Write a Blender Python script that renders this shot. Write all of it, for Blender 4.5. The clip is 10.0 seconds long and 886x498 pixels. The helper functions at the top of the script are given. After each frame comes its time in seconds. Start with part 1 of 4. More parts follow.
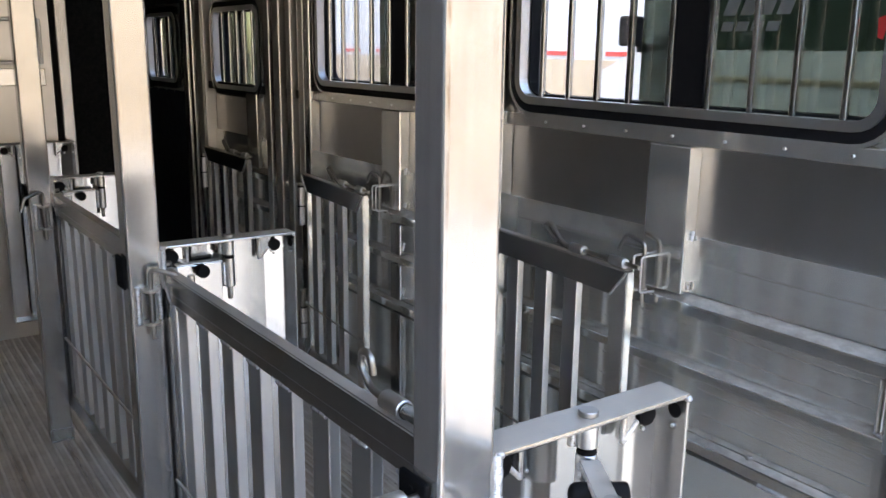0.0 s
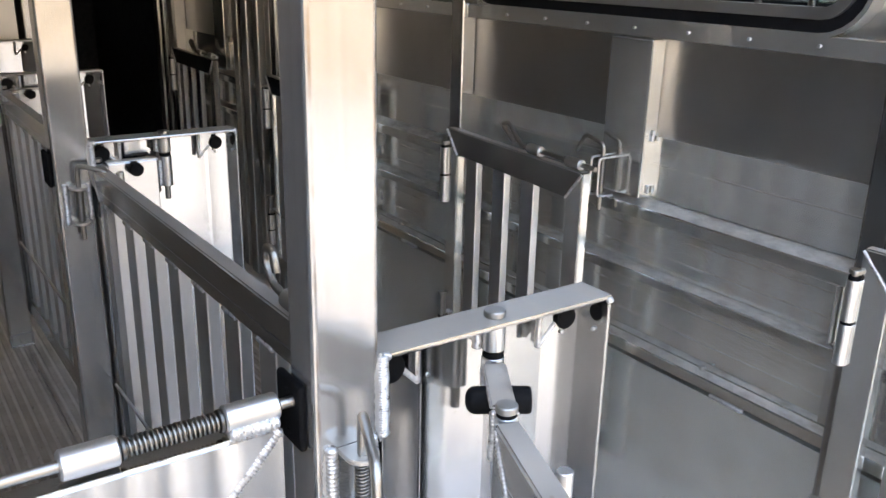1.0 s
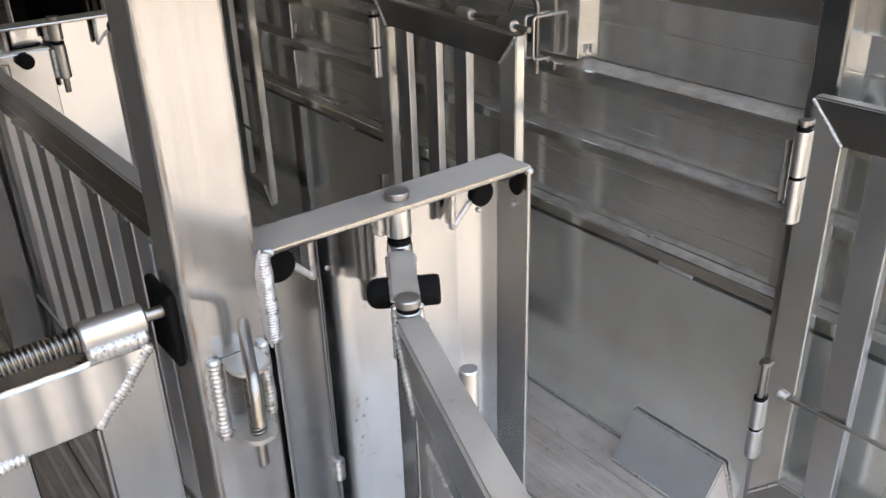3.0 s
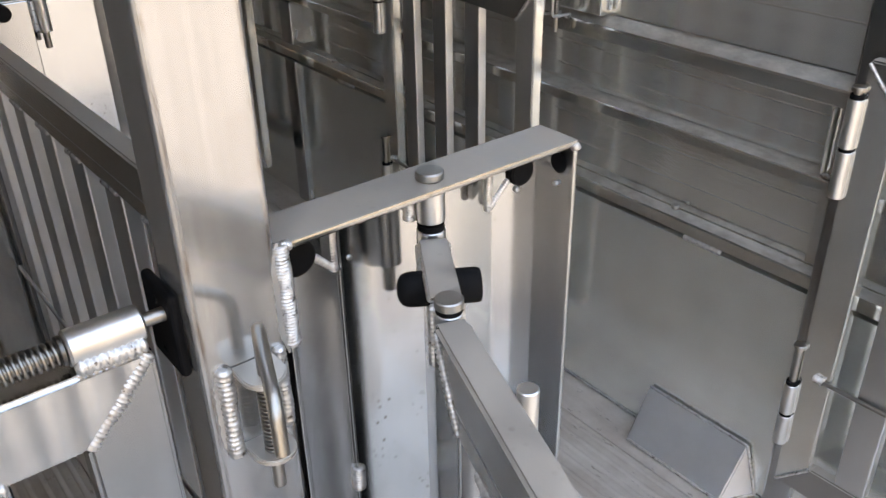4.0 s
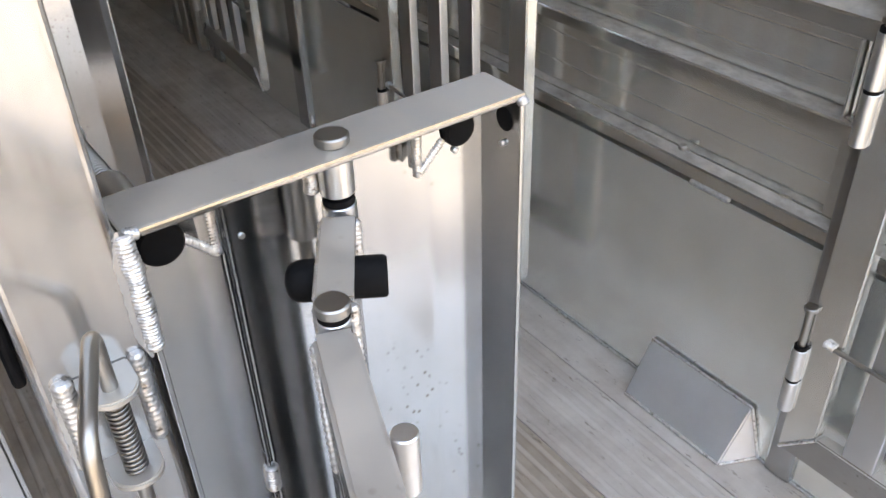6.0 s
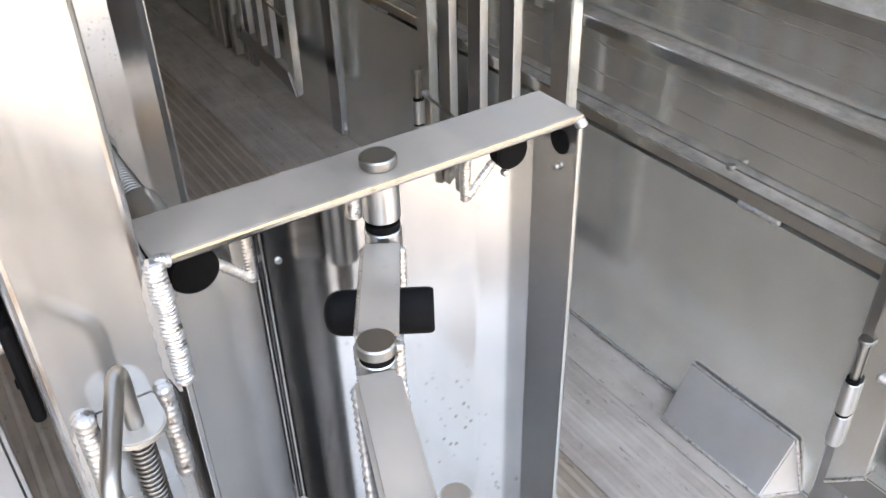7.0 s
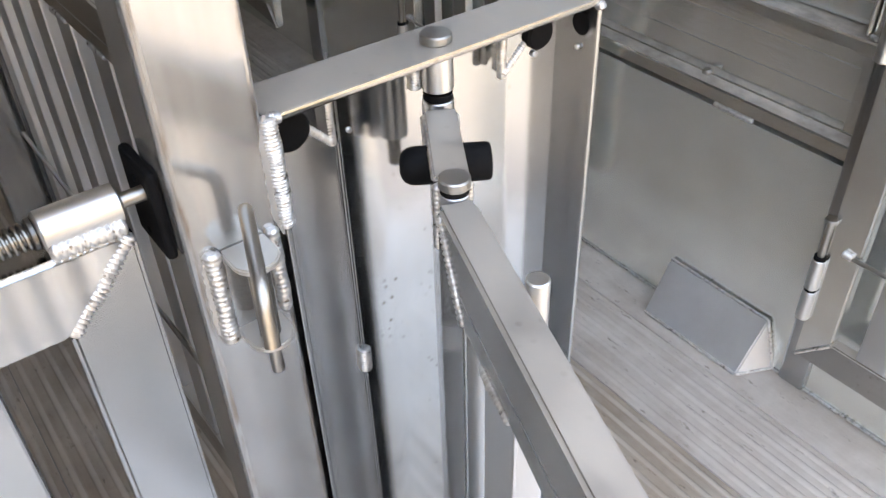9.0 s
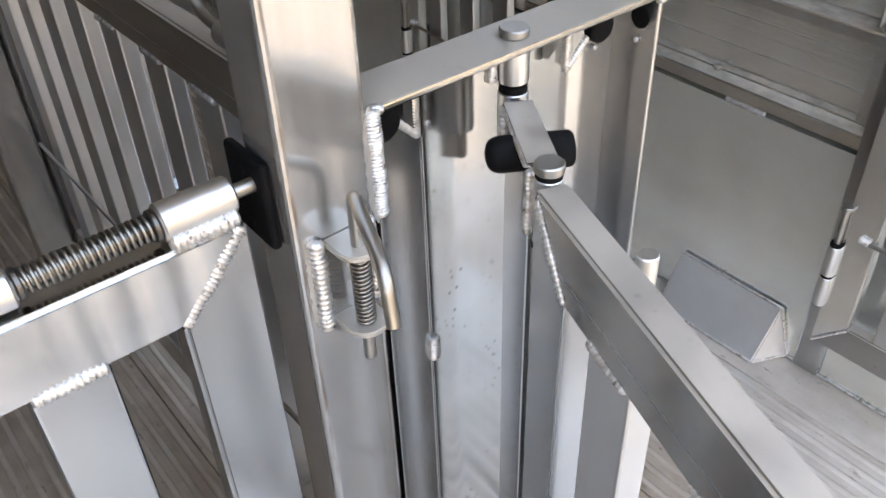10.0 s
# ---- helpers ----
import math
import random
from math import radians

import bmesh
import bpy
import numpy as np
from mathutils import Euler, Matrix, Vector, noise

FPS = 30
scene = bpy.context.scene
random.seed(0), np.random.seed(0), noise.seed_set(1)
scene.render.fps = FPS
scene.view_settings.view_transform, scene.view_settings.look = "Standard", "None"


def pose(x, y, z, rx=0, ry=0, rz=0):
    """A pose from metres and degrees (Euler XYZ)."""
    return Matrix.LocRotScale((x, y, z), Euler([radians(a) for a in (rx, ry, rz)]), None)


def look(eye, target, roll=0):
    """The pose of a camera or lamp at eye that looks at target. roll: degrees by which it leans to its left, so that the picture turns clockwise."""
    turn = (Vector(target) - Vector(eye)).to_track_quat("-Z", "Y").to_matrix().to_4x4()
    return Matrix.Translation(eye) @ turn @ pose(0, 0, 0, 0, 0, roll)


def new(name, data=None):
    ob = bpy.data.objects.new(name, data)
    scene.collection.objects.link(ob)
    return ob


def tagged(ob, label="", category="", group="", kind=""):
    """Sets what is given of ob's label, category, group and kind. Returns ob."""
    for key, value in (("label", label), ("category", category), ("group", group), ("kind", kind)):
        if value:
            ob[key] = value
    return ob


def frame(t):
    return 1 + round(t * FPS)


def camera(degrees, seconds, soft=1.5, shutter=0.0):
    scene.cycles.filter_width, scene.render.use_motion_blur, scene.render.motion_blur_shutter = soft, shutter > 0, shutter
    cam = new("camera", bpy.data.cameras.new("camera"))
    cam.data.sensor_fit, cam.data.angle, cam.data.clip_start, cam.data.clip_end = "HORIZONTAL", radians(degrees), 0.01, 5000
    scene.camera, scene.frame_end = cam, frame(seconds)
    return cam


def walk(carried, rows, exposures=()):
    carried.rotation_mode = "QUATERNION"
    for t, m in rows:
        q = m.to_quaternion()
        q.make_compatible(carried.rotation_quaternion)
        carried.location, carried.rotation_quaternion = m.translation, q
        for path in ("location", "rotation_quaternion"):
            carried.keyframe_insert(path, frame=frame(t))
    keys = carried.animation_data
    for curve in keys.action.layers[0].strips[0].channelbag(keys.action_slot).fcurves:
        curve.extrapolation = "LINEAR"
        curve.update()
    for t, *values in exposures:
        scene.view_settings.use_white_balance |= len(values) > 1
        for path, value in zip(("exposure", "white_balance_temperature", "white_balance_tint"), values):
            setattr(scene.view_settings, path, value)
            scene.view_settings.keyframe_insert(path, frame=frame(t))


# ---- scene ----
cam = camera(54.4, 10.0)
METRES, EYE, TILT, LEAN, TURN = 1.0, 1.5, 0.0, 0.0, -34.7
EXPOSURES = [(0.0, 3.13, 7550, 9), (1.5, 3.03, 8450, 10), (2.5, 2.79, 9100, 11), (5.0, 2.67, 9200, 11), (6.5, 3.28, 9250, 11), (7.0, 3.33, 9250, 11), (8.0, 3.43, 9300, 11), (9.0, 3.06, 9350, 11), (10.0, 2.98, 9350, 11)]
SKY, SUN = 0.28, 1.3
ROWS = [
    (0.0, 0.0, 0.0, 0.0, 0.16, -13.0, -0.7),
    (0.5, 0.0729, 0.0433, -0.0228, 0.15, -15.0, -1.32),
    (1.0, 0.1328, 0.0949, -0.0594, 0.42, -18.6, -1.2),
    (1.5, 0.1642, 0.1226, -0.0754, 0.57, -20.87, -0.38),
    (2.0, 0.1826, 0.128, -0.0848, -0.36, -23.12, 1.44),
    (2.5, 0.213, 0.1525, -0.0942, -2.04, -24.91, 1.74),
    (4.0, 0.1707, 0.3293, -0.1306, -3.54, -29.45, 1.0),
    (4.5, 0.1852, 0.3465, -0.1379, -3.41, -31.2, 1.45),
    (5.0, 0.2367, 0.4015, -0.1429, -1.98, -33.51, 2.65),
    (6.5, 0.2756, 0.5038, -0.1662, -0.3, -35.07, 1.23),
    (7.0, 0.2647, 0.526, -0.1695, 1.19, -34.62, 1.4),
    (7.5, 0.2688, 0.5072, -0.1629, 1.91, -35.66, 1.56),
    (8.0, 0.2678, 0.4751, -0.1711, 0.94, -37.56, 1.92),
    (8.5, 0.2284, 0.4288, -0.1649, -1.37, -38.54, 2.0),
    (9.0, 0.1868, 0.388, -0.1556, -2.17, -38.45, 1.57),
    (9.5, 0.1724, 0.3805, -0.1526, -2.06, -38.39, 2.18),
    (10.0, 0.0871, 0.3603, -0.1508, -4.54, -37.97, 1.73),
]
walk(cam, [(t, pose(0, 0, EYE, TILT, LEAN, TURN) @ pose(METRES * x, METRES * y, METRES * z, 90 + pitch, roll, yaw)) for t, x, y, z, yaw, pitch, roll in ROWS], EXPOSURES)

# ---------------------------------------------------------------- light
world = bpy.data.worlds.new("sky")
scene.world = world
world.use_nodes = True
wn, wl = world.node_tree.nodes, world.node_tree.links
sky = wn.new("ShaderNodeTexSky")
sky.sky_type, sky.sun_disc = "NISHITA", False
SUN_EL, SUN_AZ = radians(60), radians(-12)
sky.sun_elevation, sky.sun_rotation = SUN_EL, SUN_AZ
sky.dust_density, sky.ozone_density = 2.0, 1.0
wn["Background"].inputs["Strength"].default_value = SKY
wl.new(sky.outputs["Color"], wn["Background"].inputs["Color"])
sun = new("sun", bpy.data.lights.new("sun", "SUN"))
sun.data.energy, sun.data.angle, sun.data.color = SUN, radians(4), (1.0, 0.94, 0.86)
sun_dir = Vector((math.sin(SUN_AZ) * math.cos(SUN_EL), math.cos(SUN_AZ) * math.cos(SUN_EL), math.sin(SUN_EL)))
sun.matrix_world = look(sun_dir * 20, (0, 0, 0))


# ---------------------------------------------------------------- materials
def material(name):
    m = bpy.data.materials.new(name)
    m.use_nodes = True
    return m, m.node_tree.nodes, m.node_tree.links, m.node_tree.nodes["Principled BSDF"]


def ramp(n, l, source, stops):
    r = n.new("ShaderNodeValToRGB")
    while len(r.color_ramp.elements) < len(stops):
        r.color_ramp.elements.new(0.5)
    for e, (p, c) in zip(r.color_ramp.elements, stops):
        e.position = p
        e.color = (*c, 1) if isinstance(c, tuple) else (c, c, c, 1)
    l.new(source, r.inputs["Fac"])
    return r.outputs["Color"]


def noise_tex(n, l, coords, scale, detail=4, rough=0.55):
    t = n.new("ShaderNodeTexNoise")
    t.inputs["Scale"].default_value, t.inputs["Detail"].default_value, t.inputs["Roughness"].default_value = scale, detail, rough
    l.new(coords, t.inputs["Vector"])
    return t.outputs["Fac"]


def stretched(n, l, scale):
    c = n.new("ShaderNodeTexCoord")
    m = n.new("ShaderNodeMapping")
    m.inputs["Scale"].default_value = scale
    l.new(c.outputs["Object"], m.inputs["Vector"])
    return m.outputs["Vector"]


def aluminium(name, tone=0.78, rough=0.3, grain=(60, 60, 2), warm=(1.0, 0.995, 0.985), spots=0.25, bump=0.04, waves=0.0, metal=1.0, streak=1.0, drawn=0.0, turn=0.0, dust=0.0, film_tone=1.0, specks=0.0):
    """Mill-finish aluminium: drawn grain along one axis, blotchy oxide, small scuffs."""
    m, n, l, b = material(name)
    b.inputs["Metallic"].default_value = metal
    if drawn:
        tn = n.new("ShaderNodeTangent")
        tn.direction_type, tn.axis = "RADIAL", "Z"
        l.new(tn.outputs["Tangent"], b.inputs["Tangent"])
        b.inputs["Anisotropic"].default_value, b.inputs["Anisotropic Rotation"].default_value = drawn, turn
    grain_v = stretched(n, l, grain)
    plain = stretched(n, l, (1, 1, 1))
    g = noise_tex(n, l, grain_v, 5, 2)
    blot = noise_tex(n, l, plain, 7, 2, 0.5)
    fine = noise_tex(n, l, plain, 28, 3, 0.6)
    low = tuple(tone * (1 - spots * 0.3) * w for w in warm)
    high = tuple(min(0.95, tone * 1.08) * w for w in warm)
    colour = ramp(n, l, blot, [(0.3, low), (0.62, high)])
    mix = n.new("ShaderNodeMixRGB")
    mix.blend_type, mix.inputs["Fac"].default_value = "MULTIPLY", 0.5
    l.new(colour, mix.inputs["Color1"])
    l.new(ramp(n, l, g, [(0.25, 1 - 0.07 * streak), (0.75, 1.0)]), mix.inputs["Color2"])
    scuff = n.new("ShaderNodeMixRGB")
    scuff.blend_type, scuff.inputs["Fac"].default_value = "MULTIPLY", spots * 0.4
    l.new(mix.outputs["Color"], scuff.inputs["Color1"])
    l.new(ramp(n, l, fine, [(0.22, 0.72), (0.58, 1.0)]), scuff.inputs["Color2"])
    if specks:
        dots = n.new("ShaderNodeTexVoronoi")
        dots.inputs["Scale"].default_value = 75
        l.new(plain, dots.inputs["Vector"])
        spatter = n.new("ShaderNodeMixRGB")
        spatter.blend_type = "MULTIPLY"
        l.new(ramp(n, l, noise_tex(n, l, plain, 9, 2), [(0.5, 0.0), (0.62, specks)]), spatter.inputs["Fac"])
        l.new(scuff.outputs["Color"], spatter.inputs["Color1"])
        l.new(ramp(n, l, dots.outputs["Distance"], [(0.10, (0.42, 0.36, 0.31)), (0.24, (1.0, 1.0, 1.0))]), spatter.inputs["Color2"])
        scuff = spatter
    settled = None
    if dust:
        geo, split = n.new("ShaderNodeNewGeometry"), n.new("ShaderNodeSeparateXYZ")
        l.new(geo.outputs["True Normal"], split.inputs[0])
        settled = n.new("ShaderNodeMapRange")
        settled.inputs["From Min"].default_value, settled.inputs["From Max"].default_value = 0.45, 0.8
        l.new(split.outputs["Z"], settled.inputs["Value"])
        patchy = n.new("ShaderNodeMath")
        patchy.operation = "MULTIPLY"
        l.new(settled.outputs["Result"], patchy.inputs[0])
        l.new(ramp(n, l, noise_tex(n, l, stretched(n, l, (6, 3, 6)), 5, 6, 0.65), [(0.3, 0.5 * dust), (0.68, dust)]), patchy.inputs[1])
        settled = patchy.outputs[0]
        film = n.new("ShaderNodeMixRGB")
        l.new(settled, film.inputs["Fac"])
        l.new(scuff.outputs["Color"], film.inputs["Color1"])
        film.inputs["Color2"].default_value = (0.40 * film_tone, 0.358 * film_tone, 0.308 * film_tone, 1)
        scuff = film
        shine = n.new("ShaderNodeMapRange")
        shine.inputs["To Min"].default_value, shine.inputs["To Max"].default_value = metal, metal * 0.35
        l.new(settled, shine.inputs["Value"])
        l.new(shine.outputs["Result"], b.inputs["Metallic"])
    l.new(scuff.outputs["Color"], b.inputs["Base Color"])
    r = n.new("ShaderNodeMapRange")
    r.inputs["From Min"].default_value, r.inputs["From Max"].default_value = 0.25, 0.75
    r.inputs["To Min"].default_value, r.inputs["To Max"].default_value = rough * 0.9, rough * 1.12
    l.new(blot, r.inputs["Value"])
    add = n.new("ShaderNodeMath")
    add.operation = "MULTIPLY_ADD"
    l.new(g, add.inputs[0])
    add.inputs[1].default_value = 0.04 * streak
    l.new(r.outputs["Result"], add.inputs[2])
    sub = n.new("ShaderNodeMath")
    sub.operation, sub.inputs[1].default_value = "SUBTRACT", 0.02 * streak
    l.new(add.outputs[0], sub.inputs[0])
    if dust:
        dull = n.new("ShaderNodeMath")
        dull.operation, dull.inputs[1].default_value = "MULTIPLY_ADD", 0.45
        l.new(settled, dull.inputs[0])
        l.new(sub.outputs[0], dull.inputs[2])
        sub = dull
    l.new(sub.outputs[0], b.inputs["Roughness"])
    if waves or bump > 0.008:
        bp = n.new("ShaderNodeBump")
        bp.inputs["Strength"].default_value, bp.inputs["Distance"].default_value = (waves, 0.02) if waves else (bump, 0.002)
        l.new(noise_tex(n, l, stretched(n, l, (7, 7, 1.2)), 1.0, 1) if waves else g, bp.inputs["Height"])
        l.new(bp.outputs["Normal"], b.inputs["Normal"])
    return m


def plain_paint(name, colour, rough=0.5, scale=20, vary=0.15, metal=0.0, bump=0.1, gloss=0.5):
    m, n, l, b = material(name)
    v = stretched(n, l, (1, 1, 1))
    t = noise_tex(n, l, v, scale, 5, 0.65)
    l.new(ramp(n, l, t, [(0.3, tuple(c * (1 - vary) for c in colour)), (0.7, tuple(min(1, c * (1 + vary)) for c in colour))]), b.inputs["Base Color"])
    b.inputs["Roughness"].default_value, b.inputs["Metallic"].default_value = rough, metal
    b.inputs["Specular IOR Level"].default_value = gloss
    bp = n.new("ShaderNodeBump")
    bp.inputs["Strength"].default_value, bp.inputs["Distance"].default_value = bump, 0.002
    l.new(noise_tex(n, l, v, scale * 4, 2), bp.inputs["Height"])
    l.new(bp.outputs["Normal"], b.inputs["Normal"])
    return m


POST = aluminium("drawn_post_aluminium", 0.44, 0.16, (34, 34, 0.25), (1.0, 0.99, 0.975), 0.25, 0.0, 0.010, 0.80, 3.4, 0.75, 0.0)
SHEET = aluminium("panel_sheet_aluminium", 0.465, 0.125, (14, 14, 0.3), (0.97, 0.985, 1.0), 0.14, 0.0, 0.016, 1.0, 1.4, specks=0.8)


def stain_edges(m, middle, reach):
    """Brown handling marks in broken lines along the rounded edges of a drawn tube, and faint smudges on its face."""
    n, l = m.node_tree.nodes, m.node_tree.links
    b = n["Principled BSDF"]
    before = b.inputs["Base Color"].links[0].from_socket
    c, split = n.new("ShaderNodeTexCoord"), n.new("ShaderNodeSeparateXYZ")
    l.new(c.outputs["Object"], split.inputs[0])
    off, away = n.new("ShaderNodeMath"), n.new("ShaderNodeMath")
    off.operation, off.inputs[1].default_value = "SUBTRACT", middle
    l.new(split.outputs["X"], off.inputs[0])
    away.operation = "ABSOLUTE"
    l.new(off.outputs[0], away.inputs[0])
    scaled = n.new("ShaderNodeMath")
    scaled.operation, scaled.inputs[1].default_value = "DIVIDE", reach
    l.new(away.outputs[0], scaled.inputs[0])
    line = ramp(n, l, scaled.outputs[0], [(0.80, 0.0), (0.86, 1.0), (0.90, 1.0), (0.95, 0.0)])
    broken = ramp(n, l, noise_tex(n, l, stretched(n, l, (40, 40, 9)), 2, 5, 0.7), [(0.42, 0.0), (0.62, 0.75)])
    smudge = ramp(n, l, noise_tex(n, l, stretched(n, l, (1, 1, 0.6)), 26, 6, 0.72), [(0.56, 0.0), (0.70, 0.16)])
    both, most = n.new("ShaderNodeMath"), n.new("ShaderNodeMath")
    both.operation, most.operation = "MULTIPLY", "MAXIMUM"
    l.new(line, both.inputs[0])
    l.new(broken, both.inputs[1])
    l.new(both.outputs[0], most.inputs[0])
    l.new(smudge, most.inputs[1])
    mix = n.new("ShaderNodeMixRGB")
    l.new(most.outputs[0], mix.inputs["Fac"])
    l.new(before, mix.inputs["Color1"])
    mix.inputs["Color2"].default_value = (0.20, 0.135, 0.09, 1)
    l.new(mix.outputs["Color"], b.inputs["Base Color"])


stain_edges(POST, 0.556, 0.040)
CROSS = aluminium("cross_gate_aluminium", 0.62, 0.13, (0.4, 20, 20), (0.98, 0.99, 1.0), 0.12, 0.0, 0.0, 1.0, 1.4, 0.85, 0.25)
TUBE = aluminium("gate_tube_aluminium", 0.38, 0.19, (18, 0.5, 18), (1.0, 0.975, 0.94), 0.15, 0.005, 0.0, 0.97, dust=0.85, film_tone=1.25, specks=0.5)
SLAT = aluminium("gate_slat_aluminium", 0.44, 0.20, (18, 18, 0.4), (0.98, 0.99, 1.0), 0.06, 0.005)
WALL = aluminium("wall_sheet_aluminium", 0.89, 0.14, (24, 0.3, 24), (1.0, 0.982, 0.925), 0.10, 0.0, 0.0, 0.84, 2.6, 0.85, 0.25)
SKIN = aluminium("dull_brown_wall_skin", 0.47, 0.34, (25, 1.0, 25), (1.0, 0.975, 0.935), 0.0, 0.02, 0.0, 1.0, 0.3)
LEDGE = aluminium("dusty_beige_ledge", 0.84, 0.16, (24, 0.4, 24), (1.0, 0.975, 0.915), 0.15, 0.0, 0.0, 0.96, 2.0, 0.7, 0.25, 0.9, 0.6)
WEDGE = aluminium("wedge_sheet_aluminium", 0.88, 0.36, (10, 10, 10), (0.97, 0.985, 1.0), 0.05, 0.0, 0.0, 0.8, 0.8)
KICK = aluminium("kick_sheet_aluminium", 0.82, 0.20, (10, 0.5, 10), (0.985, 1.0, 0.965), 0.05, 0.0, 0.0, 0.82, 0.8, 0.5, 0.25)
RAIL = aluminium("wall_rail_aluminium", 0.76, 0.17, (18, 0.4, 18), (1.0, 0.985, 0.94), 0.1, 0.0, 0.0, 0.88, 1.5, 0.6, 0.25)
BRIGHT = aluminium("turned_aluminium", 0.64, 0.35, (30, 30, 30), (1, 0.995, 0.985), 0.15, 0.01)
STAINLESS = aluminium("stainless_steel", 0.36, 0.36, (25, 25, 25), (1.0, 0.95, 0.88), 0.15, 0.01)
GATE_SLAT = aluminium("flat_gate_slat_aluminium", 0.61, 0.35, (18, 18, 0.4), (0.97, 0.985, 1.0), 0.05, 0.004)
# Darker copy of the rail aluminium, with shade put into its tone.
DARK_METAL = aluminium("shaded_rail_metal", 0.5, 0.35, (50, 1.0, 50), (1, 1, 1), 0.3)
SPRING = aluminium("spring_steel", 0.25, 0.31, (30, 30, 30), (1.0, 0.94, 0.87), 0.2, 0.01)
DARK_COLLAR = aluminium("oiled_steel", 0.14, 0.36, (30, 30, 30), (1.0, 0.94, 0.88), 0.2, 0.01)
RUBBER = plain_paint("black_rubber", (0.005, 0.005, 0.0055), 0.75, 60, 0.3, gloss=0.1)
NYLON = plain_paint("black_nylon", (0.005, 0.005, 0.0055), 0.7, 50, 0.3, gloss=0.08)
TRIM = plain_paint("black_window_seal", (0.005, 0.005, 0.006), 0.7, 40, 0.3, gloss=0.15)
ACRYLIC = aluminium("dusty_latch_disc", 0.58, 0.42, (20, 20, 20), (1.0, 0.94, 0.86), 0.4, 0.01, 0.0, 0.8)
ROOM_DARK = plain_paint("painted_room_dark", (0.030, 0.034, 0.042), 0.8, 30, 0.4, gloss=0.1)
CONCRETE = plain_paint("yard_concrete", (0.232, 0.226, 0.216), 0.9, 1.2, 0.15)
TAN = plain_paint("tan_masonry", (0.48, 0.38, 0.27), 0.85, 3, 0.12)
CREAM = plain_paint("cream_siding", (0.29, 0.24, 0.18), 0.8, 2, 0.1)
BOUNCE_WHITE = plain_paint("white_bounce_ceiling", (0.70, 0.69, 0.67), 0.5, 6, 0.04)
WHITE = plain_paint("white_trailer_skin", (0.58, 0.585, 0.61), 0.35, 2, 0.04)
RED = plain_paint("red_reflective_tape", (0.55, 0.03, 0.03), 0.4, 30, 0.1)
DECAL = plain_paint("grey_pane_print", (0.10, 0.105, 0.10), 0.6, 30, 0.1)
GREEN = plain_paint("dark_green_vehicle_glass", (0.03, 0.045, 0.035), 0.15, 5, 0.3)


def weld_material():
    """Rippled bright metal with soot in the hollows."""
    m, n, l, b = material("weld_bead")
    b.inputs["Metallic"].default_value = 0.8
    v = stretched(n, l, (1, 1, 1))
    soot = noise_tex(n, l, v, 130, 3, 0.6)
    l.new(ramp(n, l, soot, [(0.32, (0.14, 0.12, 0.105)), (0.40, (0.52, 0.51, 0.50)), (0.7, (0.74, 0.735, 0.73))]), b.inputs["Base Color"])
    b.inputs["Roughness"].default_value = 0.4
    bp = n.new("ShaderNodeBump")
    bp.inputs["Strength"].default_value, bp.inputs["Distance"].default_value = 0.8, 0.001
    l.new(noise_tex(n, l, v, 260, 2), bp.inputs["Height"])
    l.new(bp.outputs["Normal"], b.inputs["Normal"])
    return m


WELD = weld_material()
FROST = aluminium("frosted_weld_margin", 0.50, 0.42, (20, 20, 20), (1.0, 0.995, 0.985), 0.3, 0.02, 0.0, 0.75)


